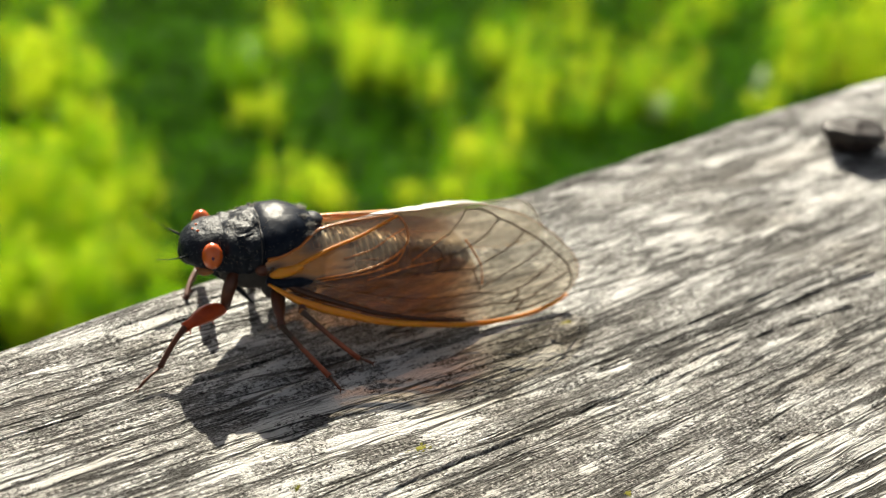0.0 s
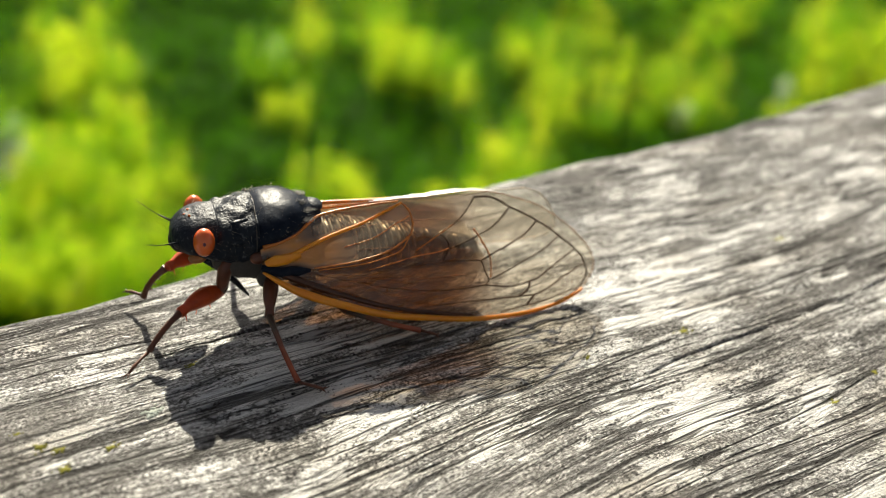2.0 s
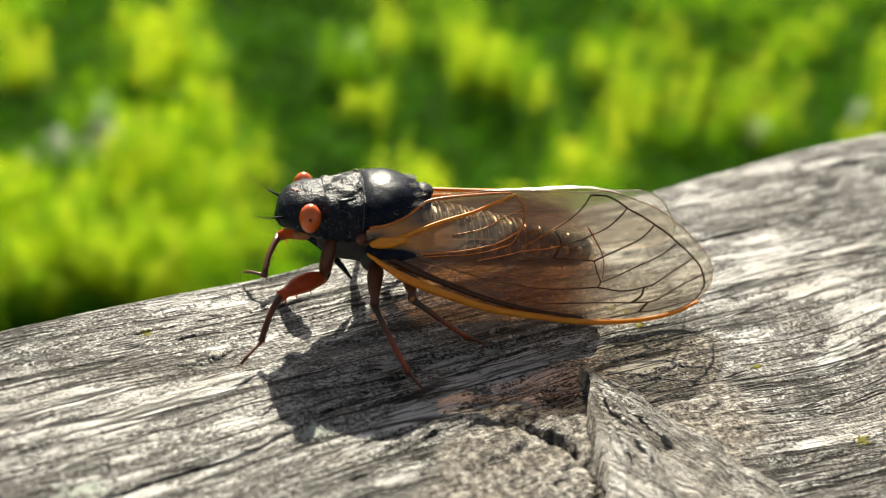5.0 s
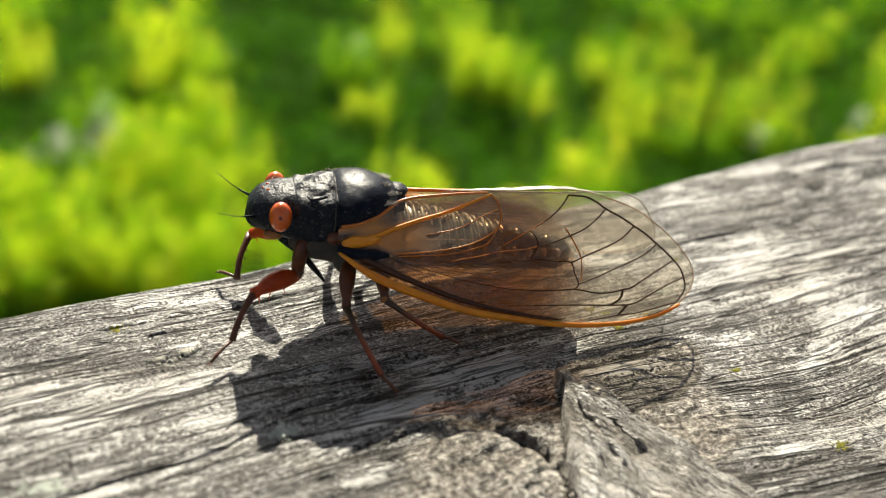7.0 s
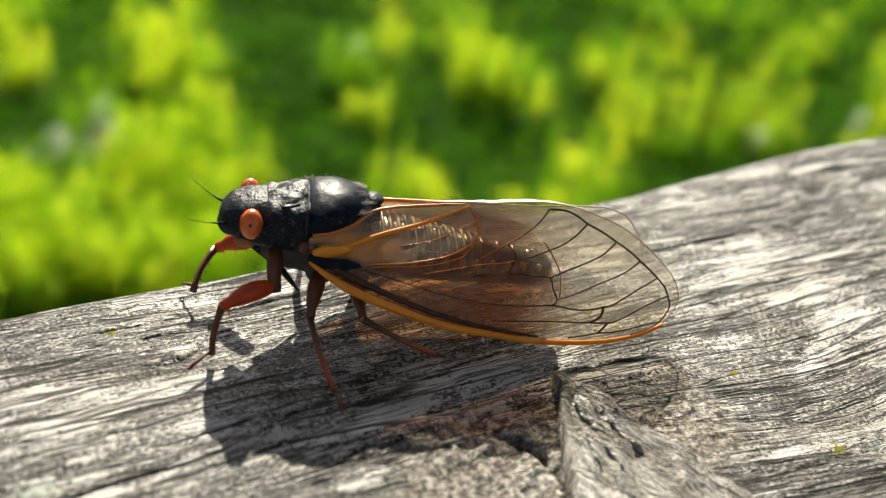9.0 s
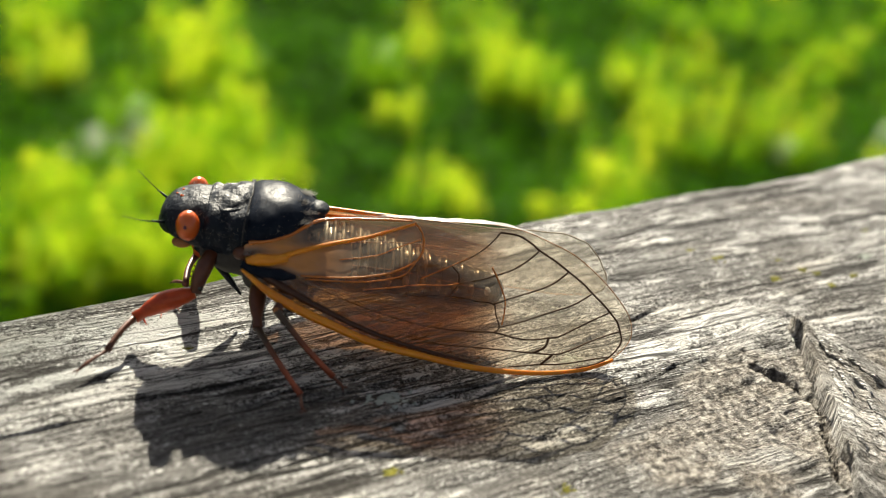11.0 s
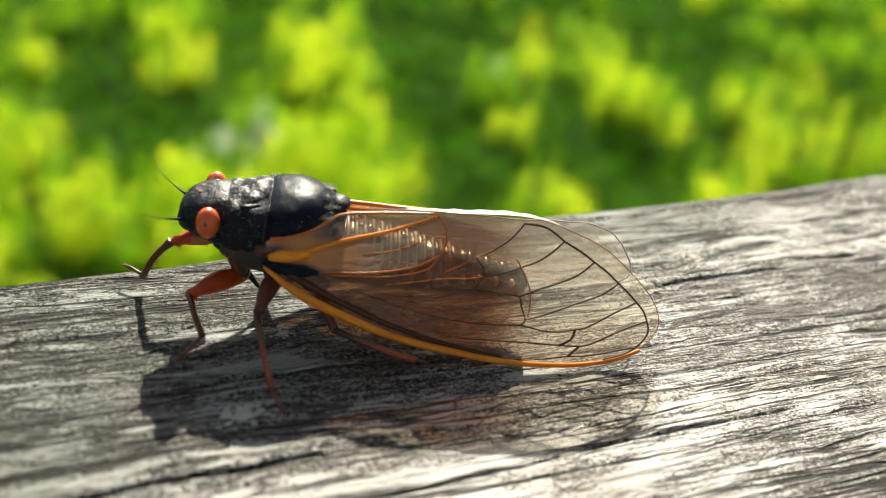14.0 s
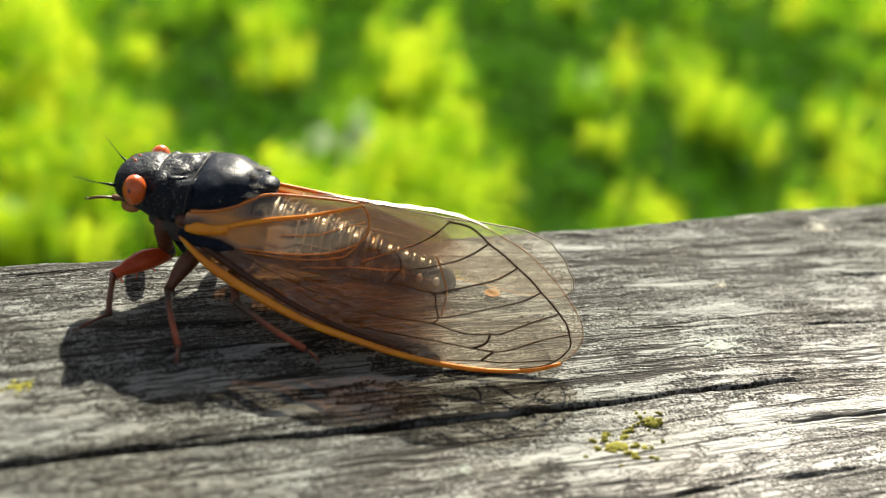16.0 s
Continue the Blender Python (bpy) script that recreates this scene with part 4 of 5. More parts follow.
# the abdomen in overlapping rings, each with a pale rim
ring_x = [-7.0 - 1.45 * k for k in range(14)]
for k in range(13):
    f = k / 13
    w, top, low = 3.6 * (1 - 0.6 * f ** 1.5), 9.2 - 3.9 * f, 3.4 - 0.9 * f
    g = (k + 1) / 13
    w2, top2, low2 = 3.6 * (1 - 0.6 * g ** 1.5) + 0.14, 9.2 - 3.9 * g + 0.18, 3.4 - 0.9 * g - 0.1
    x0, x1 = ring_x[k], ring_x[k + 1]
    seg = part("abdomen_ring", hull(smooth_sections([(x0 + 0.2, w, top, low), (x0 - 0.25, w + 0.10, top + 0.16, low), ((x0 + x1) / 2, (w + w2) / 2 + 0.02, (top + top2) / 2 - 0.02, (low + low2) / 2), (x1 + 0.25, w2, top2, low2)], 4), 36, 2.1, 0.05), BELLY, cicada)
    # whitish flank bars hold the sky's sheen in their colour
    for side in (1, -1):
        arc = [Vector((x1 + 0.45, side * (w2 + 0.05) * math.cos(a), (top2 + low2) / 2 + (top2 - low2) / 2 * math.sin(a) * 1.02)) * M for a in [-0.28 + 0.6 * f + 0.065 * j for j in range(8)]]
        part("sheen_bar", tube(arc, [(0.14 + 0.18 * math.sin(math.pi * j / 7)) * M for j in range(8)], 8, 1.0, (1, 0, 0)), BAR, seg, "whitish bar on the ring's flank, with sky sheen in its colour")
    for q, (rx, rw, rt, rl) in enumerate(() if k > 8 else ((x1 + 0.2, w2, top2, low2), ((x0 + x1) / 2 + 0.2, (w + w2) / 2 + 0.04, (top + top2) / 2 + 0.06, (low + low2) / 2))):
        rib = [Vector((rx, rw * math.cos(a) * 1.01, (rt + rl) / 2 + (rt - rl) / 2 * math.sin(a) * 1.01)) * M for a in [0.30 + (math.pi - 0.6) * j / 26 for j in range(27)]]
        part("ring_rim", tube(rib, [(0.05 + (0.19 - 0.05 * q) * (0.7 + 0.6 * noise.noise((rx * 1.7, j * 0.35, q))) * abs(math.sin(math.pi * j / 26)) ** 0.5) * M for j in range(27)], 8, 1.3, (1, 0, 0)), RIM, seg, "pale raised rim of the ring")
part("abdomen_tip", ellipsoid((-25.2, 0, 4.0), (1.9, 1.5, 1.5)), BELLY, cicada)


def wing_y(x, z):
    """How far out the folded wing stands, for a place seen from the side (millimetres)."""
    a, b = (x + 22) / 16, (z - 5) / 5
    return 5.607 + 1.197 * a - 3.103 * b - 0.557 * a * a - 0.64 * a * b - 1.101 * b * b + 1.23 * a ** 3


LOWER = [(-4.7, 7.1), (-7.2, 5.6), (-9.7, 4.5), (-12.2, 3.6), (-14.8, 2.7), (-17.5, 2.0), (-20.2, 1.5), (-23.0, 0.95), (-25.8, 0.55), (-28.7, 0.3), (-31.7, 0.2), (-34.8, 0.4), (-36.9, 1.0), (-37.9, 2.0), (-38.3, 3.1)]
UPPER = [(-4.7, 8.5), (-7.3, 9.0), (-10.0, 9.9), (-14.2, 10.5), (-18.1, 10.6), (-20.5, 10.6), (-23.2, 10.7), (-25.4, 10.7), (-27.6, 10.5), (-29.8, 9.95), (-32.3, 9.1), (-34.6, 7.7), (-36.4, 6.2), (-37.8, 4.6), (-38.3, 3.1)]
# each vein: its look, its radius at both ends, and its course seen from the side
STRONG_VEINS = [
    ("O", 0.26, 0.11, [(-5.8, 7.8), (-7.5, 7.8), (-9.2, 8.2), (-11.5, 8.7), (-14.2, 9.2), (-16.1, 9.7), (-18.3, 10.3)]),
    ("A", 0.09, 0.08, [(-9.4, 6.7), (-12.9, 6.7), (-16.2, 7.1), (-18.2, 7.8), (-18.9, 8.3), (-19.2, 9.0), (-19.0, 9.8), (-18.3, 10.4)]),
    ("A", 0.07, 0.06, [(-18.9, 8.3), (-18.3, 7.6), (-17.4, 7.0), (-14.3, 6.5), (-9.8, 6.5)]),
    ("I", 0.20, 0.09, [(-5.0, 8.6), (-6.8, 8.8), (-8.3, 9.15), (-9.3, 9.6), (-10.3, 10.0), (-12.0, 10.2), (-16.0, 10.4), (-18.1, 10.45)]),
    ("A", 0.08, 0.05, [(-25.1, 8.1), (-25.7, 7.3), (-26.4, 6.1), (-26.5, 5.2), (-26.4, 4.2)]),
    ("A", 0.05, 0.04, [(-12.4, 7.8), (-15.3, 8.2), (-17.3, 8.9), (-18.9, 9.4)]),
    ("B", 0.34, 0.10, [(-5.2, 7.3), (-8.6, 5.75), (-11.5, 4.6), (-14.6, 3.45), (-18.0, 2.45), (-21.2, 1.75), (-24.6, 1.1)]),
]
FINE_VEINS = [
    ("A", 0.04, 0.05, [(-19.2, 7.0), (-20.7, 7.6), (-21.7, 8.0), (-23.2, 8.6)]),
    ("D", 0.050, 0.060, [(-21.7, 8.0), (-23.2, 8.6), (-24.3, 9.2), (-25.1, 9.8), (-25.6, 10.3)]),
    ("D", 0.055, 0.055, [(-21.7, 6.0), (-22.4, 6.9), (-22.3, 7.5), (-21.7, 8.0)]),
    ("A", 0.045, 0.05, [(-14.5, 6.0), (-17.0, 6.3), (-19.2, 6.6), (-21.2, 6.7), (-22.4, 6.9)]),
    ("D", 0.045, 0.055, [(-17.5, 5.8), (-21.7, 6.0), (-24.2, 5.8), (-25.5, 5.65), (-25.8, 4.9), (-26.2, 4.0), (-25.8, 3.6)]),
    ("D", 0.045, 0.065, [(-9.4, 6.3), (-12.4, 5.5), (-16.2, 4.5), (-20.2, 3.8), (-23.4, 3.6), (-25.8, 3.6), (-27.8, 3.2), (-29.3, 3.1), (-30.6, 3.25)]),
    ("D", 0.090, 0.090, [(-30.6, 3.25), (-30.4, 2.5), (-29.4, 2.0)]),
    ("D", 0.045, 0.065, [(-20.4, 2.5), (-23.8, 2.4), (-26.6, 2.25), (-29.4, 2.0), (-31.2, 1.85)]),
    ("D", 0.095, 0.085, [(-31.2, 1.85), (-30.3, 1.0)]),
]
TIP_VEINS = [
    ("D", 0.072, 0.070, [(-25.6, 10.3), (-27.2, 10.2), (-28.3, 9.8), (-29.1, 9.35), (-30.5, 8.75), (-31.8, 8.05), (-33.1, 7.3), (-34.1, 6.55), (-35.1, 5.8), (-35.9, 5.1), (-36.7, 4.3)]),
    ("D", 0.070, 0.055, [(-36.7, 4.3), (-37.1, 3.5), (-37.4, 2.6), (-37.1, 1.9), (-36.4, 1.2), (-35.3, 0.75), (-33.6, 0.5)]),
    ("D", 0.072, 0.045, [(-29.1, 9.35), (-28.0, 8.6), (-26.8, 8.0), (-25.5, 7.6), (-24.2, 7.25), (-22.4, 6.9)]),
    ("D", 0.072, 0.058, [(-31.8, 8.05), (-30.4, 7.2), (-28.6, 6.6), (-27.0, 6.15), (-25.5, 5.65)]),
    ("D", 0.065, 0.045, [(-34.1, 6.55), (-32.4, 5.75), (-29.9, 5.05), (-27.8, 4.4), (-26.2, 4.0)]),
    ("D", 0.065, 0.065, [(-35.9, 5.1), (-34.2, 4.5), (-32.8, 3.9), (-31.5, 3.35), (-30.6, 3.25)]),
    ("D", 0.065, 0.065, [(-37.1, 3.5), (-35.7, 3.2), (-34.3, 2.8), (-32.8, 2.2), (-31.8, 1.9), (-31.2, 1.85)]),
    ("D", 0.058, 0.058, [(-36.4, 1.25), (-35.3, 1.25), (-33.3, 1.05), (-31.7, 0.95), (-30.3, 1.0), (-28.9, 0.9), (-27.5, 0.8)]),
]
VEINS = STRONG_VEINS + FINE_VEINS + TIP_VEINS


def pigment(co):
    """How brown and how amber the front wing is at places on it (metres)."""
    x, z = co[:, 0] / M, co[:, 2] / M
    line = np.interp(x, (-28, -26, -22, -19, -16.3, -13, -9.5, -6), (4.5, 6.0, 7.6, 8.4, 7.1, 6.7, 6.7, 7.4))
    lower = step(line - z, -0.25, 0.35)
    fade = step(x + 2.2 * (lattice(x / 3, z / 2, 31) - 0.5) + 0.35 * (z - 5), -29.5, -19.0)
    streak = 1 - 0.35 * lattice(x / 6, (z + 0.28 * x) / 0.55, 35)
    brown = np.clip(streak * lower * (0.12 + 0.88 * fade) + 0.34 * step(x, -29, -22) * step(-x, 18, 19.5) + 0.22 * step(x, -19.5, -18.5), 0, 1)
    cell = step(x, -14.5, -9.5) * step(-x, 5, 6.5) * step(z - line, -0.2, 0.4) * step(np.interp(x, (-14, -11.5, -9, -6), (9.2, 8.7, 8.3, 8.0)) - z, -0.5, 0.3)
    inner = 0.7 * step(x, -10.5, -7.5) * step(z, 8.0, 8.5)
    return brown, np.clip(0.8 * cell + inner, 0, 1)


def curve(points, steps=5):
    """A smooth line through side-view points."""
    return smooth_sections([tuple(p) for p in points], steps)


def forewing(side):
    def wing_at(x, z, lift=0.0):
        """The two wings do not lie quite alike: the right one sits lower, and its tip stands out crinkled."""
        if side > 0:
            return Vector((x, wing_y(x, z) + lift, z)) * M
        back = min(max((x + 33) / 8, 0), 1)
        up = min(max((z - 5) / 3, 0), 1)
        out = min(max((-x - 27) / 8, 0), 1)
        return Vector((x - (0.9 * up - 0.9) * min(max(-x / 20, 0), 1), -wing_y(x, z) - lift - out * (1.5 + 0.18 * math.sin(2.2 * z + x)), z - 0.9 * back * min(max((z - 2) / 6, 0), 1))) * M

    lower, upper = curve(LOWER, 8), curve(UPPER, 8)
    rows = 36
    bm = bmesh.new()
    grid = []
    for (xa, za), (xb, zb) in zip(lower, upper):
        grid.append([])
        for k in range(rows + 1):
            s = k / rows
            x, z = xa + (xb - xa) * s, za + (zb - za) * s
            grid[-1].append(bm.verts.new(wing_at(x, z, 0.10 * math.sin(x * 2.1 + z * 1.3) * min(s, 1 - s) * 2)))
    for a, b in zip(grid, grid[1:]):
        for k in range(rows):
            bm.faces.new((a[k], b[k], b[k + 1], a[k + 1]))
    bmesh.ops.remove_doubles(bm, verts=bm.verts, dist=1e-6)
    wing = part("forewing", bm, CLEAR if side > 0 else FAR, cicada, "clear glassy wing with orange and dark veins")
    co = np.array([v.co for v in wing.data.vertices])
    for key, values in zip(("brown", "amber"), pigment(co)):
        wing.data.attributes.new(key, "FLOAT", "POINT").data.foreach_set("value", values)
    edge = curve(LOWER[:13], 4)
    n = len(edge)
    part("wing_edge", tube([wing_at(x, z, 0.1) for x, z in edge], [(0.44 - 0.30 * (k / n)) * min(1.0, 0.25 + k / 7) * (1.0 if side > 0 else max(0.12, 1 - 2.4 * k / n)) * M for k in range(n)], 8, 1.0), YELLOW, wing, "yellow-orange front edge of the wing")
    rim = curve(UPPER[3:] + LOWER[12:-1][::-1], 4)
    part("wing_rim", tube([wing_at(x, z) for x, z in rim], [(0.035 if side > 0 else 0.06) * M] * len(rim), 6), AMBER if side > 0 else PALE, wing, "thin pale outer rim of the wing")
    slim = 1.2 if side > 0 else 0.15
    kinds = {"O": (YELLOW, "thick yellow-orange vein"), "I": (ORANGE, "orange inner edge of the wing"), "A": (ORANGE, "orange vein"), "D": (DARKVEIN, "dark brown vein"), "B": (DARKBAND, "dark brown band behind the front edge")}
    for kind, r0, r1, pts in VEINS:
        line = curve(pts, 5)
        mat, label = kinds[kind]
        if kind == "I" and side < 0:
            mat, r0, r1 = YELLOW, 0.24, 0.17
        m = len(line)
        thin = slim if kind == "D" else 1.0 if side > 0 or kind in "OI" else slim
        part("vein", tube([wing_at(x, z, 0.03) for x, z in line], [(r0 + (r1 - r0) * k / (m - 1)) * thin * (min(max((-line[k][0] - 15) / 10, 0.45), 1) if kind == "D" else 1) * M for k in range(m)], 6), mat, wing, label)
    if side > 0:
        # the trailing margin folds over the back
        crest = [p for p in curve(UPPER, 4) if -29.5 < p[0] < -15.0]
        bm = bmesh.new()
        rows_ = []
        for k, (x, z) in enumerate(crest):
            s = math.sin(math.pi * k / (len(crest) - 1)) ** 0.6
            rows_.append([bm.verts.new(Vector((x, wing_y(x, z) - 1.5 * s * v, z + s * (0.10 * math.sin(2.6 * v) - 0.50 * v) + 0.05 * math.sin(3 * x + 5 * v))) * M) for v in (0, 0.2, 0.4, 0.6, 0.8, 1.0)])
        for a, b in zip(rows_, rows_[1:]):
            for k in range(5):
                bm.faces.new((a[k], b[k], b[k + 1], a[k + 1]))
        part("wing_fold", bm, FOLD, wing, "glinting fold of the wing over the back")
    part("wing_knob", tube([wing_at(-5.0, 7.6, 0.2), wing_at(-5.9, 7.75, 0.35), wing_at(-7.0, 7.7, 0.3), wing_at(-8.2, 7.75, 0.1)], [0.30 * M, 0.52 * M, 0.44 * M, 0.26 * M], 12), YELLOW, wing, "bright orange-yellow knob at the wing base")
    part("wing_root", tube([wing_at(-4.6, 7.4, 0.05), wing_at(-6.2, 6.9, 0.12), wing_at(-7.8, 6.75, 0.1), wing_at(-9.0, 6.6, 0.0)], [0.3 * M, 0.46 * M, 0.50 * M, 0.16 * M], 10), SHINE, wing, "black patch at the wing root")
    part("wing_hinge", ellipsoid((-4.5, side * 4.5, 7.6), (0.7, 0.5, 0.55), 16, 12), DARKLEG, wing, "dark red wing hinge")
    return wing


def hindwing(side):
    """The shorter wing folded under the front one."""
    at = lambda x, z: Vector((x, side * (wing_y(x, z) - 0.55 - 0.05 * (z - 2)), z)) * M
    low = curve([(-6.5, 6.4), (-10, 4.9), (-14, 3.5), (-18, 2.6), (-21.5, 2.4), (-24.5, 3.4), (-26, 5.4)], 4)
    up = curve([(-6.5, 7.6), (-10, 9.2), (-14, 9.9), (-18, 10.0), (-21.5, 9.6), (-24.5, 8.2), (-26, 5.8)], 4)
    bm = bmesh.new()
    grid = [[bm.verts.new(at(xa + (xb - xa) * k / 8, za + (zb - za) * k / 8)) for k in range(9)] for (xa, za), (xb, zb) in zip(low, up)]
    for a, b in zip(grid, grid[1:]):
        for k in range(8):
            bm.faces.new((a[k], b[k], b[k + 1], a[k + 1]))
    wing = part("hindwing", bm, SMOKY, cicada, "smoky hind wing folded under the front wing")
    for pts in ([(-6.8, 7.0), (-12, 5.6), (-18, 4.6), (-24, 4.4)], [(-7, 7.2), (-12, 7.2), (-18, 7.0), (-25, 6.2)], [(-7, 7.4), (-12, 8.4), (-18, 8.8), (-23, 8.6)]):
        line = curve(pts, 5)
        part("vein", tube([at(x, z) for x, z in line], [0.03 * M] * len(line), 6), AMBER, wing)
    return wing


for side in (1, -1):
    forewing(side)
    hindwing(side)


# ---- legs: each piece lies along its own x axis, from joint to joint ----
def limb(length, radii, spines=0, reach=0.9, seed=0):
    n = len(radii)
    pts = [Vector((length * k / (n - 1), 0, 0.06 * length * math.sin(math.pi * k / (n - 1)))) * M for k in range(n)]
    bm = tube(pts, [r * M for r in radii], 12, 0.85)
    rnd = random.Random(seed)
    for k in range(spines):
        x = length * (0.35 + 0.55 * k / max(spines - 1, 1))
        m = Matrix.Translation(Vector((x, rnd.uniform(-0.1, 0.1), -radii[n // 2] * 0.7)) * M) @ pose(0, 0, 0, 180, rnd.uniform(-30, 10), 0)
        bmesh.ops.create_cone(bm, segments=6, radius1=0.12 * M, radius2=0.01 * M, depth=reach * M, matrix=m)
    return bm


def foot(length):
    """Three foot joints and two claws."""
    bm = tube([Vector(p) * M for p in ((0, 0, 0), (length * 0.3, 0, 0.1), (length * 0.62, 0, 0.12), (length * 0.9, 0, 0.0))], [0.17 * M, 0.13 * M, 0.16 * M, 0.11 * M], 8)
    for s in (1, -1):
        claw = tube([Vector(p) * M for p in ((length * 0.86, 0, 0), (length * 0.96, 0.16 * s, 0.06), (length * 1.04, 0.26 * s, -0.1))], [0.09 * M, 0.06 * M, 0.015 * M], 6)
        tmp = bpy.data.meshes.new("claw")
        claw.to_mesh(tmp)
        claw.free()
        bm.from_mesh(tmp)
        bpy.data.meshes.remove(tmp)
    return bm


def leg(kind, lengths, thick, coxa):
    """Pieces of one leg: (coxa), femur with tibia and tarsus under it."""
    made = []
    if coxa:
        made.append(part("coxa", limb(lengths[0], (0.60, 0.74, 0.66, 0.5), seed=1), DARKLEG, cicada, "dark brown leg base"))
        part("coxa_end", ellipsoid((lengths[0] * 0.86, 0, 0), (0.5, 0.52, 0.5), 14, 10), BELLY, made[0], "greyish joint of the leg base")
    a, b, c = lengths[-3:]
    femur = part("femur", limb(a, tuple(r * thick for r in (0.40, 0.60, 0.74, 0.80, 0.74, 0.62, 0.42, 0.46)), 3 if kind == "front" else 0, 0.9, 2), REDLEG if kind == "front" else DARKLEG, cicada, "thick red-brown thigh" if kind == "front" else "dark brown thigh")
    part("knee", ellipsoid((a, 0, 0), (0.36, 0.34, 0.36), 14, 10), AMBER if kind != "front" else REDLEG, femur)
    tibia = part("tibia", limb(b, (0.40, 0.30, 0.29, 0.27, 0.29, 0.27, 0.33), 4, 0.22, 3), DARKLEG if kind == "front" else SHIN, femur, "slender shin")
    tarsus = part("tarsus", foot(c), DARKLEG, femur, "clawed foot")
    return made + [femur, tibia, tarsus]


for side in (1, -1):
    part("mid_coxa", ellipsoid((-5.9, 3.2 * side, 5.0), (1.3, 1.0, 1.5), 18, 14), GREY, cicada, "dusty grey base of the middle leg")
    part("hind_coxa", ellipsoid((-8.9, 3.0 * side, 4.3), (1.3, 1.0, 1.2), 18, 14), GREY, cicada, "dusty grey base of the hind leg")

FRONT = (3.81, 5.29, 4.23, 3.39)
legs = {
    "front_left": (leg("front", FRONT, 1.12, True), (-2.2, 2.8, 6.6)),
    "mid_left": (leg("mid", (4.95, 6.79, 2.5), 1.0, False), (-6.2, 3.3, 5.2)),
    "hind_left": (leg("hind", (4.9, 6.94, 1.77), 1.0, False), (-9.0, 3.2, 4.2)),
    "front_right": (leg("front", (4.2, 4.8, 2.6), 1.1, False), (-0.9, -2.2, 4.6)),
    "mid_right": (leg("mid", (4.95, 6.79, 2.5), 1.0, False), (-6.2, -3.3, 5.2)),
    "hind_right": (leg("hind", (4.9, 6.94, 1.77), 1.0, False), (-9.0, -3.2, 4.2)),
}


def along(a, b, turn0):
    """The pose of a limb whose joint is at a and whose far end points to b, kept near the turn before."""
    d = (Vector(b) - Vector(a)).normalized()
    now = turn0 @ Vector((1, 0, 0))
    q = now.rotation_difference(d) @ turn0
    return Matrix.Translation(Vector(a) * M) @ q.to_matrix().to_4x4(), q


def step_legs(which, rows, mirror=False):
    pieces, root = legs[which]
    start = Vector((1, 0, 0)).rotation_difference(Vector((0.2, -1 if root[1] < 0 else 1, -0.6)).normalized())
    turns = [start] * 4
    keyed = [[] for _ in pieces]
    for t, *joints in rows:
        flip = -1 if mirror else 1
        js = [Vector(root)] + [Vector((p[0], p[1] * flip, p[2])) for p in joints]
        poses = []
        for k in range(len(pieces)):
            m, turns[k] = along(js[k], js[k + 1], turns[k])
            poses.append(m)
        f = len(pieces) - 3
        for k in range(len(pieces)):
            keyed[k].append((t, poses[k] if k <= f else poses[f].inverted() @ poses[k]))
    for piece, some in zip(pieces, keyed):
        walk(piece, some)


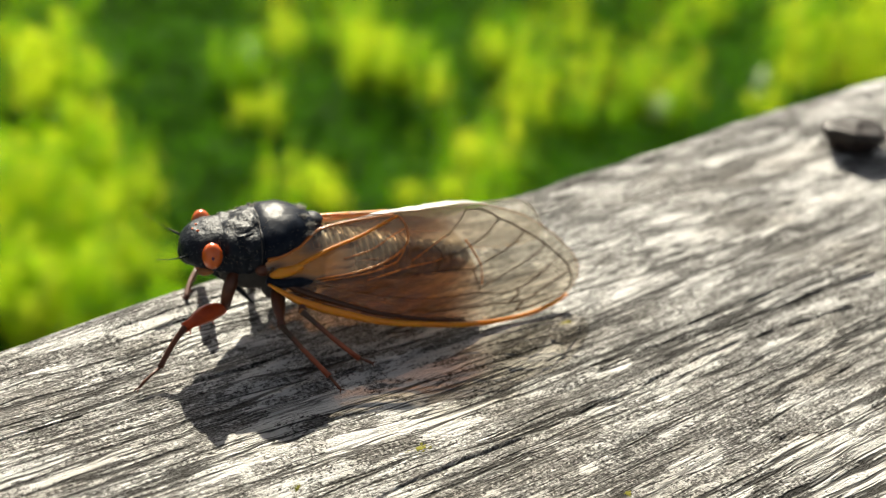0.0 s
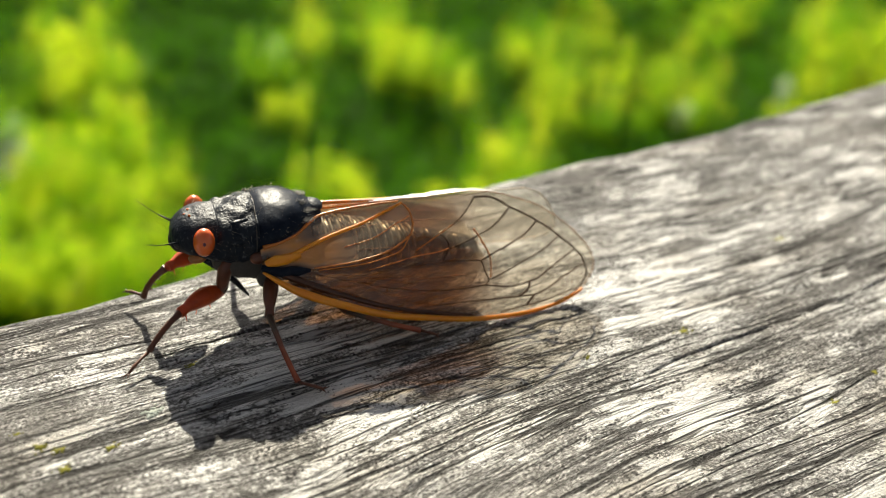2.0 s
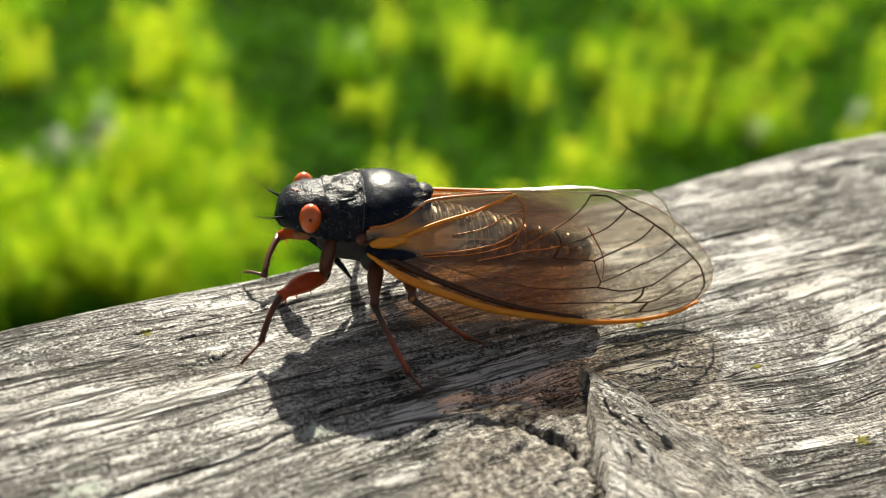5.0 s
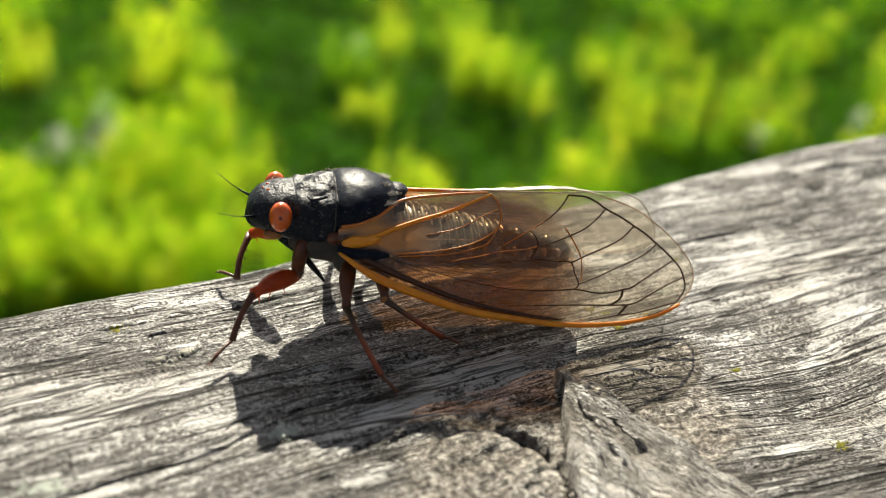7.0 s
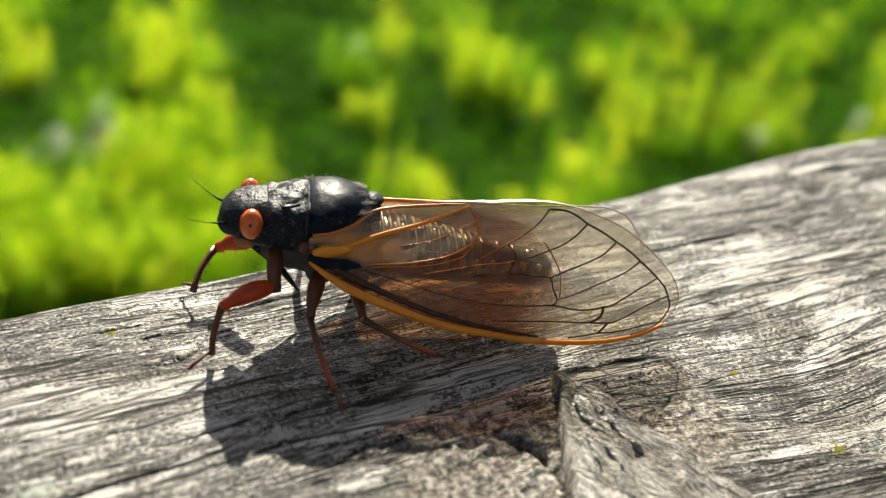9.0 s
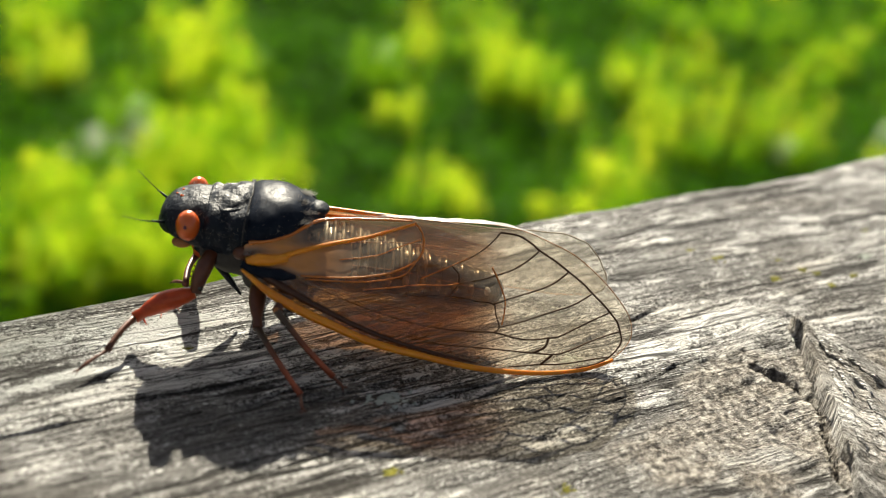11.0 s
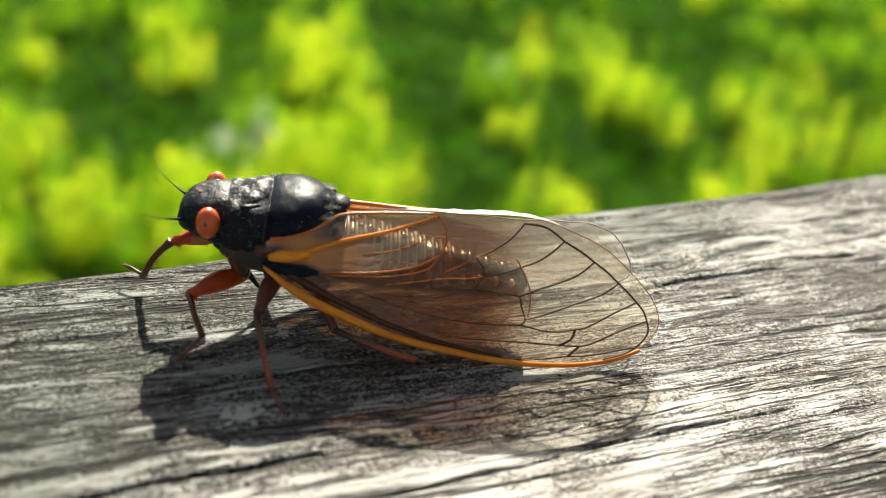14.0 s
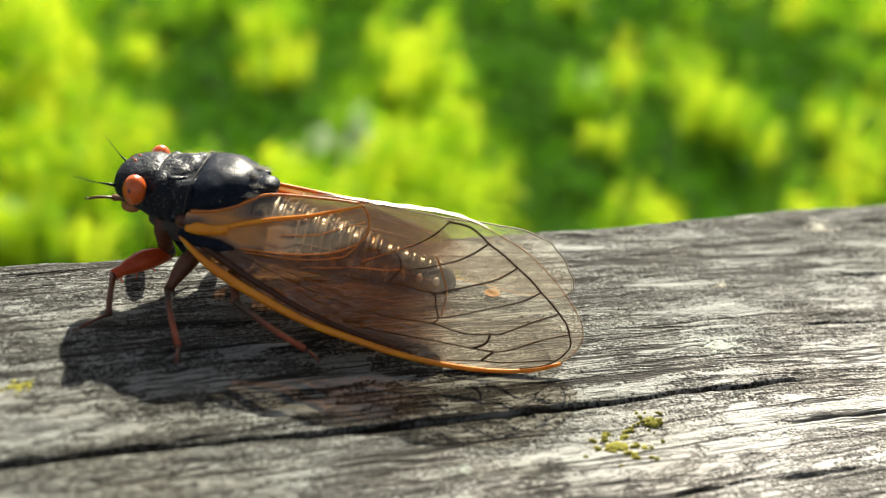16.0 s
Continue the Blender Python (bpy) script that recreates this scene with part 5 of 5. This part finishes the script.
def motions():
    # seconds; place in millimetres; heading, nose-up and roll in degrees
    BODY = [
        (0, 76.83, 11.18, -0.25, -18.29, 1.63, -2.02),
        (0.5, 66.79, 10.37, -0.19, -17.38, 1.15, -2.50),
        (1, 60.74, 9.69, -0.22, -16.23, 0.84, -2.19),
        (1.5, 51.90, 8.88, -0.06, -17.46, 0.27, -2.74),
        (2, 44.26, 9.06, 0.11, -18.38, 0.71, -0.82),
        (2.5, 34.46, 8.00, -0.02, -18.43, -0.97, 0.48),
        (3, 25.90, 9.36, 0.10, -20.38, -1.13, -0.37),
        (3.5, 17.47, 10.11, 0.89, -24.87, -0.46, -0.78),
        (4, 9.68, 10.06, 1.02, -26.30, 0.25, 0.40),
        (4.5, 2.74, 10.66, 1.08, -26.68, 0.37, 2.86),
        (5, -0.47, 11.39, 0.33, -22.32, 0.01, 0.52),
        (7.5, -1.18, 10.33, 0.49, -21.67, 0.03, 2.45),
        (8, -1.30, 10.26, 0.49, -21.67, -0.10, 2.57),
        (10.3, -20.53, 11.69, 0.28, -27.70, 1.17, 0.84),
        (10.5, -25.38, 12.19, -0.16, -26.87, 0.52, -0.67),
        (11, -35.91, 12.80, 0.30, -28.69, 1.34, 0.00),
        (11.5, -45.50, 12.09, 0.25, -27.74, 0.20, -1.08),
        (12, -56.42, 12.04, -0.04, -27.49, -0.25, -1.84),
        (12.5, -68.57, 10.72, 0.36, -26.46, -0.93, 0.52),
        (13, -80.09, 11.51, -0.16, -27.09, -0.30, 0.95),
        (13.5, -92.77, 10.67, -0.39, -24.78, 0.05, 1.08),
        (14, -105.13, 9.42, -0.34, -23.64, -0.32, -1.48),
        (14.5, -117.68, 9.10, -0.82, -21.67, -1.19, 1.67),
        (15, -129.72, 11.46, -0.81, -24.23, -0.846, 0.8),
        (15.5, -141.96, 12.32, -1.2, -24.6, -1.5, 0.79),
        (16, -154.74, 14.44, -0.77, -29.49, -0.14, -0.46),

    ]
    walk(cicada, [(t, pose(x * M, y * M, z * M, 0, 0, 180 + yaw) @ pose(0, 0, 0, 0, -pitch, 0) @ pose(0, 0, 0, roll)) for t, x, y, z, yaw, pitch, roll in BODY])
    # joints of each leg, in millimetres on the body
    FRONT_LEFT = [
        (0, (-1.12, 3.54, 3.03), (3.06, 6.72, 3.63), (5.61, 9.03, 1.17), (8.05, 11.33, 0.65)),
        (0.5, (-0.90, 4.38, 3.39), (3.29, 7.53, 4.11), (5.47, 9.88, 1.32), (8.15, 11.89, 0.73)),
        (1, (-0.09, 4.97, 4.23), (4.77, 7.02, 3.53), (7.95, 9.03, 1.50), (9.90, 11.70, 0.64)),
        (1.5, (-1.38, 3.01, 2.90), (2.85, 6.04, 3.86), (6.07, 7.27, 1.38), (8.55, 9.49, 0.74)),
        (2, (-1.75, 2.06, 2.91), (2.40, 5.35, 3.15), (5.33, 7.34, 0.79), (7.51, 9.87, 0.19)),
        (2.5, (-1.93, 1.84, 2.95), (2.21, 5.11, 3.38), (4.88, 7.54, 1.13), (7.06, 10.00, 0.27)),
        (3, (-1.91, 1.90, 2.93), (1.21, 5.95, 4.30), (2.95, 7.14, 0.64), (4.60, 10.08, 0.31)),
        (3.5, (-2.44, 1.88, 2.92), (1.13, 5.68, 3.88), (2.42, 7.09, 0.10), (4.16, 9.94, -0.43)),
        (4, (-2.10, 2.55, 2.83), (1.66, 6.18, 3.77), (1.56, 5.91, -0.43), (3.91, 8.33, -0.83)),
        (4.5, (-2.07, 2.15, 2.87), (1.88, 5.67, 3.06), (2.55, 7.71, -0.56), (4.29, 10.50, -1.40)),
        (5, (-1.60, 3.18, 2.87), (2.52, 6.50, 3.07), (4.14, 9.41, 0.45), (6.16, 12.05, -0.26)),
        (7.5, (-1.82, 2.54, 2.83), (2.12, 6.06, 3.12), (3.79, 8.45, 0.06), (5.80, 11.06, -0.73)),
        (8, (-1.70, 2.86, 2.84), (2.40, 6.20, 3.05), (3.91, 8.49, -0.17), (5.83, 11.23, -0.73)),
        (10.3, (-2.87, 6.33, 5.42), (1.37, 9.32, 4.50), (0.93, 7.57, 0.67), (3.08, 10.03, -0.23)),
        (10.5, (-0.83, 4.64, 3.52), (3.12, 8.15, 3.66), (5.69, 9.62, 0.64), (7.57, 12.43, 0.46)),
        (11, (-1.06, 4.80, 3.53), (3.53, 5.40, 0.98), (5.01, 9.30, 0.26), (6.96, 12.02, -0.22)),
        (11.5, (-0.95, 4.81, 3.58), (3.09, 8.22, 3.38), (5.66, 9.05, 0.13), (7.20, 12.06, 0.20)),
        (12, (-1.49, 3.82, 2.99), (2.49, 7.27, 2.66), (4.04, 10.95, 1.27), (6.21, 13.50, 0.66)),
        (12.5, (-1.99, 3.51, 2.89), (1.09, 7.78, 3.53), (2.40, 9.15, -0.22), (3.76, 12.26, -0.21)),
        (13, (-2.40, 2.52, 2.83), (1.01, 6.56, 2.44), (0.77, 10.36, 0.57), (2.26, 13.38, 0.10)),
        (13.5, (-2.61, 1.71, 2.99), (0.93, 5.64, 2.60), (0.10, 9.49, 1.05), (1.96, 12.24, 0.35)),
        (14, (-3.14, 1.50, 3.14), (1.01, 4.73, 2.85), (-0.47, 8.51, 1.74), (1.12, 11.38, 0.96)),
        (14.5, (-2.37, 1.80, 2.93), (1.36, 5.00, 4.88), (4.43, 5.53, 1.99), (5.96, 8.40, 1.09)),
        (15, (-1.24, 5.01, 3.63), (3.68, 5.92, 1.94), (5.09, 9.75, 0.82), (6.35, 12.88, 1.03)),
        (15.5, (-1.71, 5.55, 3.99), (2.98, 5.73, 1.58), (3.57, 9.91, 1.28), (5.20, 12.88, 1.38)),
        (16, (-2.96, 2.36, 2.89), (0.55, 6.25, 2.31), (-0.47, 10.19, 1.22), (1.13, 13.16, 1.24)),
    ]
    MID_LEFT = [
        (0, (-5.70, 7.87, 3.43), (-8.98, 13.41, 1.36), (-9.61, 15.81, 1.35)),
        (0.5, (-5.42, 8.06, 4.10), (-9.56, 12.21, 0.69), (-9.45, 14.61, 1.32)),
        (1, (-4.88, 7.69, 3.35), (-6.99, 13.76, 1.14), (-7.58, 16.18, 1.14)),
        (1.5, (-4.51, 7.32, 2.92), (-5.61, 13.89, 1.73), (-6.62, 16.06, 1.07)),
        (2, (-5.02, 7.84, 3.64), (-6.41, 13.83, 0.77), (-8.66, 14.86, 0.40)),
        (2.5, (-4.39, 7.81, 4.35), (-5.46, 13.35, 0.63), (-7.06, 15.14, -0.01)),
        (3, (-4.27, 7.62, 3.81), (-5.86, 12.98, 0.01), (-6.21, 15.43, 0.18)),
        (3.5, (-4.30, 7.47, 3.33), (-5.39, 13.36, 0.13), (-6.08, 15.66, -0.61)),
        (4, (-4.36, 6.78, 2.16), (-5.68, 12.77, -0.77), (-6.08, 15.23, -0.92)),
        (4.5, (-4.88, 6.87, 1.94), (-6.01, 12.75, -1.36), (-6.99, 15.04, -1.70)),
        (5, (-5.50, 7.55, 2.74), (-7.88, 13.19, -0.23), (-8.72, 15.54, -0.30)),
        (7.5, (-5.52, 7.36, 2.45), (-8.04, 12.89, -0.56), (-9.13, 15.10, -0.92)),
        (8, (-5.56, 7.27, 2.29), (-8.12, 12.88, -0.59), (-9.04, 15.16, -1.03)),
        (10.3, (-4.36, 7.26, 2.76), (-5.15, 13.31, -0.30), (-5.45, 15.81, -0.34)),
        (10.5, (-5.90, 6.38, 1.38), (-9.22, 12.23, 0.51), (-10.15, 14.52, 0.73)),
        (11, (-6.45, 7.50, 2.62), (-10.42, 12.35, 0.05), (-10.77, 14.80, 0.26)),
        (11.5, (-6.03, 8.03, 3.79), (-10.07, 11.89, -0.01), (-10.96, 14.18, 0.38)),
        (12, (-6.15, 8.01, 3.67), (-9.89, 12.75, 0.52), (-10.76, 15.08, 0.68)),
        (12.5, (-6.99, 7.82, 3.36), (-10.86, 12.93, 1.11), (-12.02, 11.55, -0.58)),
        (13, (-4.95, 8.05, 4.53), (-7.45, 13.21, 0.88), (-8.07, 15.46, -0.05)),
        (13.5, (-4.36, 7.31, 2.85), (-4.93, 13.49, 0.03), (-5.49, 15.93, 0.19)),
        (14, (-4.60, 7.76, 3.73), (-6.25, 13.87, 1.21), (-7.20, 16.15, 0.78)),
        (14.5, (-4.89, 7.71, 3.39), (-7.09, 13.65, 0.95), (-8.18, 15.82, 0.34)),
        (15, (-6.23, 7.75, 2.95), (-9.28, 13.45, 0.76), (-10.25, 15.77, 0.64)),
        (15.5, (-7.32, 7.57, 2.88), (-11.31, 12.81, 1.09), (-12.19, 15.16, 0.99)),
        (16, (-4.04, 6.23, 1.90), (-6.81, 12.37, 1.08), (-7.39, 14.78, 1.33)),
    ]
    HIND_LEFT = [
        (0, (-7.61, 7.84, 4.88), (-12.43, 11.00, 1.07), (-13.63, 12.31, 1.22)),
        (0.5, (-7.29, 7.69, 5.15), (-12.33, 9.51, 0.75), (-12.93, 11.12, 1.18)),
        (1, (-9.33, 8.08, 4.08), (-15.53, 10.03, 1.62), (-17.20, 10.09, 1.05)),
        (1.5, (-12.11, 6.27, 1.96), (-18.61, 8.67, 1.27), (-20.09, 9.57, 0.84)),
        (2, (-12.56, 5.86, 2.02), (-18.91, 8.55, 0.95), (-20.61, 9.07, 0.54)),
        (2.5, (-12.58, 5.48, 1.75), (-19.20, 7.35, 0.53), (-20.83, 7.81, -0.08)),
        (3, (-11.41, 7.14, 2.59), (-17.84, 8.74, 0.43), (-19.34, 9.55, -0.17)),
        (3.5, (-10.64, 7.74, 3.37), (-16.42, 5.99, -0.04), (-18.02, 6.43, -0.66)),
        (4, (-10.45, 7.74, 3.08), (-16.47, 7.08, -0.31), (-17.99, 7.87, -0.72)),
        (4.5, (-9.71, 7.96, 3.26), (-15.59, 8.50, -0.34), (-16.77, 7.51, -1.20)),
        (5, (-8.64, 8.07, 3.74), (-14.14, 7.99, -0.45), (-15.31, 9.31, -0.20)),
        (7.5, (-8.52, 8.06, 3.76), (-14.03, 7.37, -0.39), (-15.57, 8.23, -0.58)),
        (8, (-8.43, 8.02, 3.56), (-14.01, 7.35, -0.49), (-15.36, 8.49, -0.62)),
        (10.3, (-10.52, 7.50, 2.43), (-17.02, 9.34, 1.03), (-17.98, 8.15, 0.15)),
        (10.5, (-8.18, 8.02, 4.14), (-13.79, 9.52, 0.33), (-14.41, 11.13, 0.69)),
        (11, (-7.87, 7.93, 4.71), (-12.87, 9.87, 0.29), (-13.89, 11.31, 0.24)),
        (11.5, (-8.02, 7.99, 4.31), (-13.62, 9.62, 0.49), (-14.79, 10.91, 0.24)),
        (12, (-8.68, 8.08, 4.33), (-14.28, 10.04, 0.67), (-15.65, 11.14, 0.55)),
        (12.5, (-8.60, 8.04, 3.61), (-14.07, 8.69, -0.61), (-14.97, 10.19, -0.40)),
        (13, (-9.28, 7.99, 3.25), (-15.29, 8.75, -0.11), (-16.05, 10.32, 0.18)),
        (13.5, (-10.54, 7.75, 3.27), (-16.78, 9.13, 0.60), (-18.44, 9.73, 0.45)),
        (14, (-10.67, 7.55, 2.71), (-17.28, 9.19, 1.55), (-18.45, 8.25, 0.62)),
        (14.5, (-11.74, 6.94, 2.63), (-18.25, 8.21, 0.58), (-19.66, 9.25, 0.42)),
        (15, (-8.83, 8.09, 4.36), (-14.81, 8.91, 0.89), (-15.87, 10.32, 0.92)),
        (15.5, (-8.41, 8.04, 4.60), (-13.13, 12.10, 1.54), (-14.43, 13.21, 1.01)),
        (16, (-9.95, 7.92, 3.25), (-16.37, 9.91, 1.39), (-17.79, 10.98, 1.30)),
    ]
    FRONT_RIGHT = [
        (0, (-0.07, -5.65, 1.80), (1.75, -1.50, 0.95), (2.86, -3.96, 0.36)),
        (0.5, (0.04, -5.90, 2.18), (1.78, -1.84, 0.87), (2.96, -4.27, 0.29)),
        (1, (2.26, 0.94, 5.23), (3.12, -0.42, 0.88), (5.13, -2.23, 0.35)),
        (1.5, (2.48, 0.73, 4.96), (3.92, -0.85, 0.84), (5.30, -3.17, 0.23)),
        (2, (3.01, 0.01, 4.52), (4.87, -1.68, 0.62), (6.60, -3.75, 0.04)),
        (2.5, (3.10, -0.20, 4.89), (4.71, -2.24, 1.05), (6.19, -4.51, 0.49)),
        (3, (2.88, 0.11, 5.26), (4.12, -1.82, 1.22), (5.92, -3.70, 0.31)),
        (3.5, (2.80, 0.29, 5.05), (4.18, -0.74, 0.75), (5.46, -2.72, -0.68)),
        (4, (3.46, -1.21, 3.78), (6.04, -0.79, -0.02), (7.88, -2.64, -0.89)),
        (4.5, (3.46, -1.50, 3.45), (6.56, -0.27, 0.22), (8.65, -1.65, -0.91)),
        (5, (1.78, -5.08, 2.42), (3.26, -1.14, 0.49), (5.20, -2.95, -0.19)),
        (7.5, (1.84, -5.26, 2.77), (3.09, -1.56, 0.26), (4.80, -3.65, -0.19)),
        (8, (1.84, -5.16, 2.61), (3.16, -1.33, 0.37), (4.79, -3.46, -0.20)),
        (10.3, (3.41, -2.13, 3.20), (5.80, 1.08, 0.91), (6.97, -1.12, -0.26)),
        (10.5, (0.44, -5.38, 1.68), (1.05, -0.81, 1.50), (2.53, -2.80, 0.31)),
        (11, (-0.11, -5.11, 1.25), (0.26, -0.51, 0.98), (1.74, -2.46, -0.25)),
        (11.5, (0.19, -4.96, 1.20), (0.64, -0.38, 0.78), (2.22, -2.46, -0.11)),
        (12, (-0.54, -5.65, 1.70), (-0.01, -1.10, 1.28), (1.31, -3.30, 0.25)),
        (12.5, (0.52, -5.03, 1.40), (3.57, -8.28, 0.17), (5.48, -9.77, -1.13)),
        (13, (3.51, -3.18, 4.64), (7.70, -3.76, 2.77), (10.00, -4.83, 1.70)),
        (13.5, (3.58, -1.60, 4.16), (6.71, 0.79, 1.77), (8.59, -0.74, 0.49)),
        (14, (3.23, -0.36, 4.58), (5.48, -0.93, 0.59), (7.64, -2.64, 0.53)),
        (14.5, (1.97, -5.30, 2.95), (3.43, -1.12, 1.71), (4.92, -3.45, 1.43)),
        (15, (1.33, -5.32, 2.23), (1.26, -0.70, 2.10), (2.72, -2.79, 1.08)),
        (15.5, (0.70, -5.73, 2.29), (0.17, -1.13, 2.32), (1.48, -3.38, 1.46)),
        (16, (1.37, -5.26, 2.19), (5.35, -7.51, 1.53), (7.92, -6.44, 1.41)),
    ]
    step_legs("front_left", FRONT_LEFT)
    step_legs("mid_left", MID_LEFT)
    step_legs("hind_left", HIND_LEFT)
    step_legs("front_right", FRONT_RIGHT)
    shifted = [(a[0], *b[1:]) for a, b in zip(MID_LEFT, MID_LEFT[1:] + MID_LEFT[:1])]
    step_legs("mid_right", shifted, True)
    shifted = [(a[0], *b[1:]) for a, b in zip(HIND_LEFT, HIND_LEFT[1:] + HIND_LEFT[:1])]
    step_legs("hind_right", shifted, True)


motions()
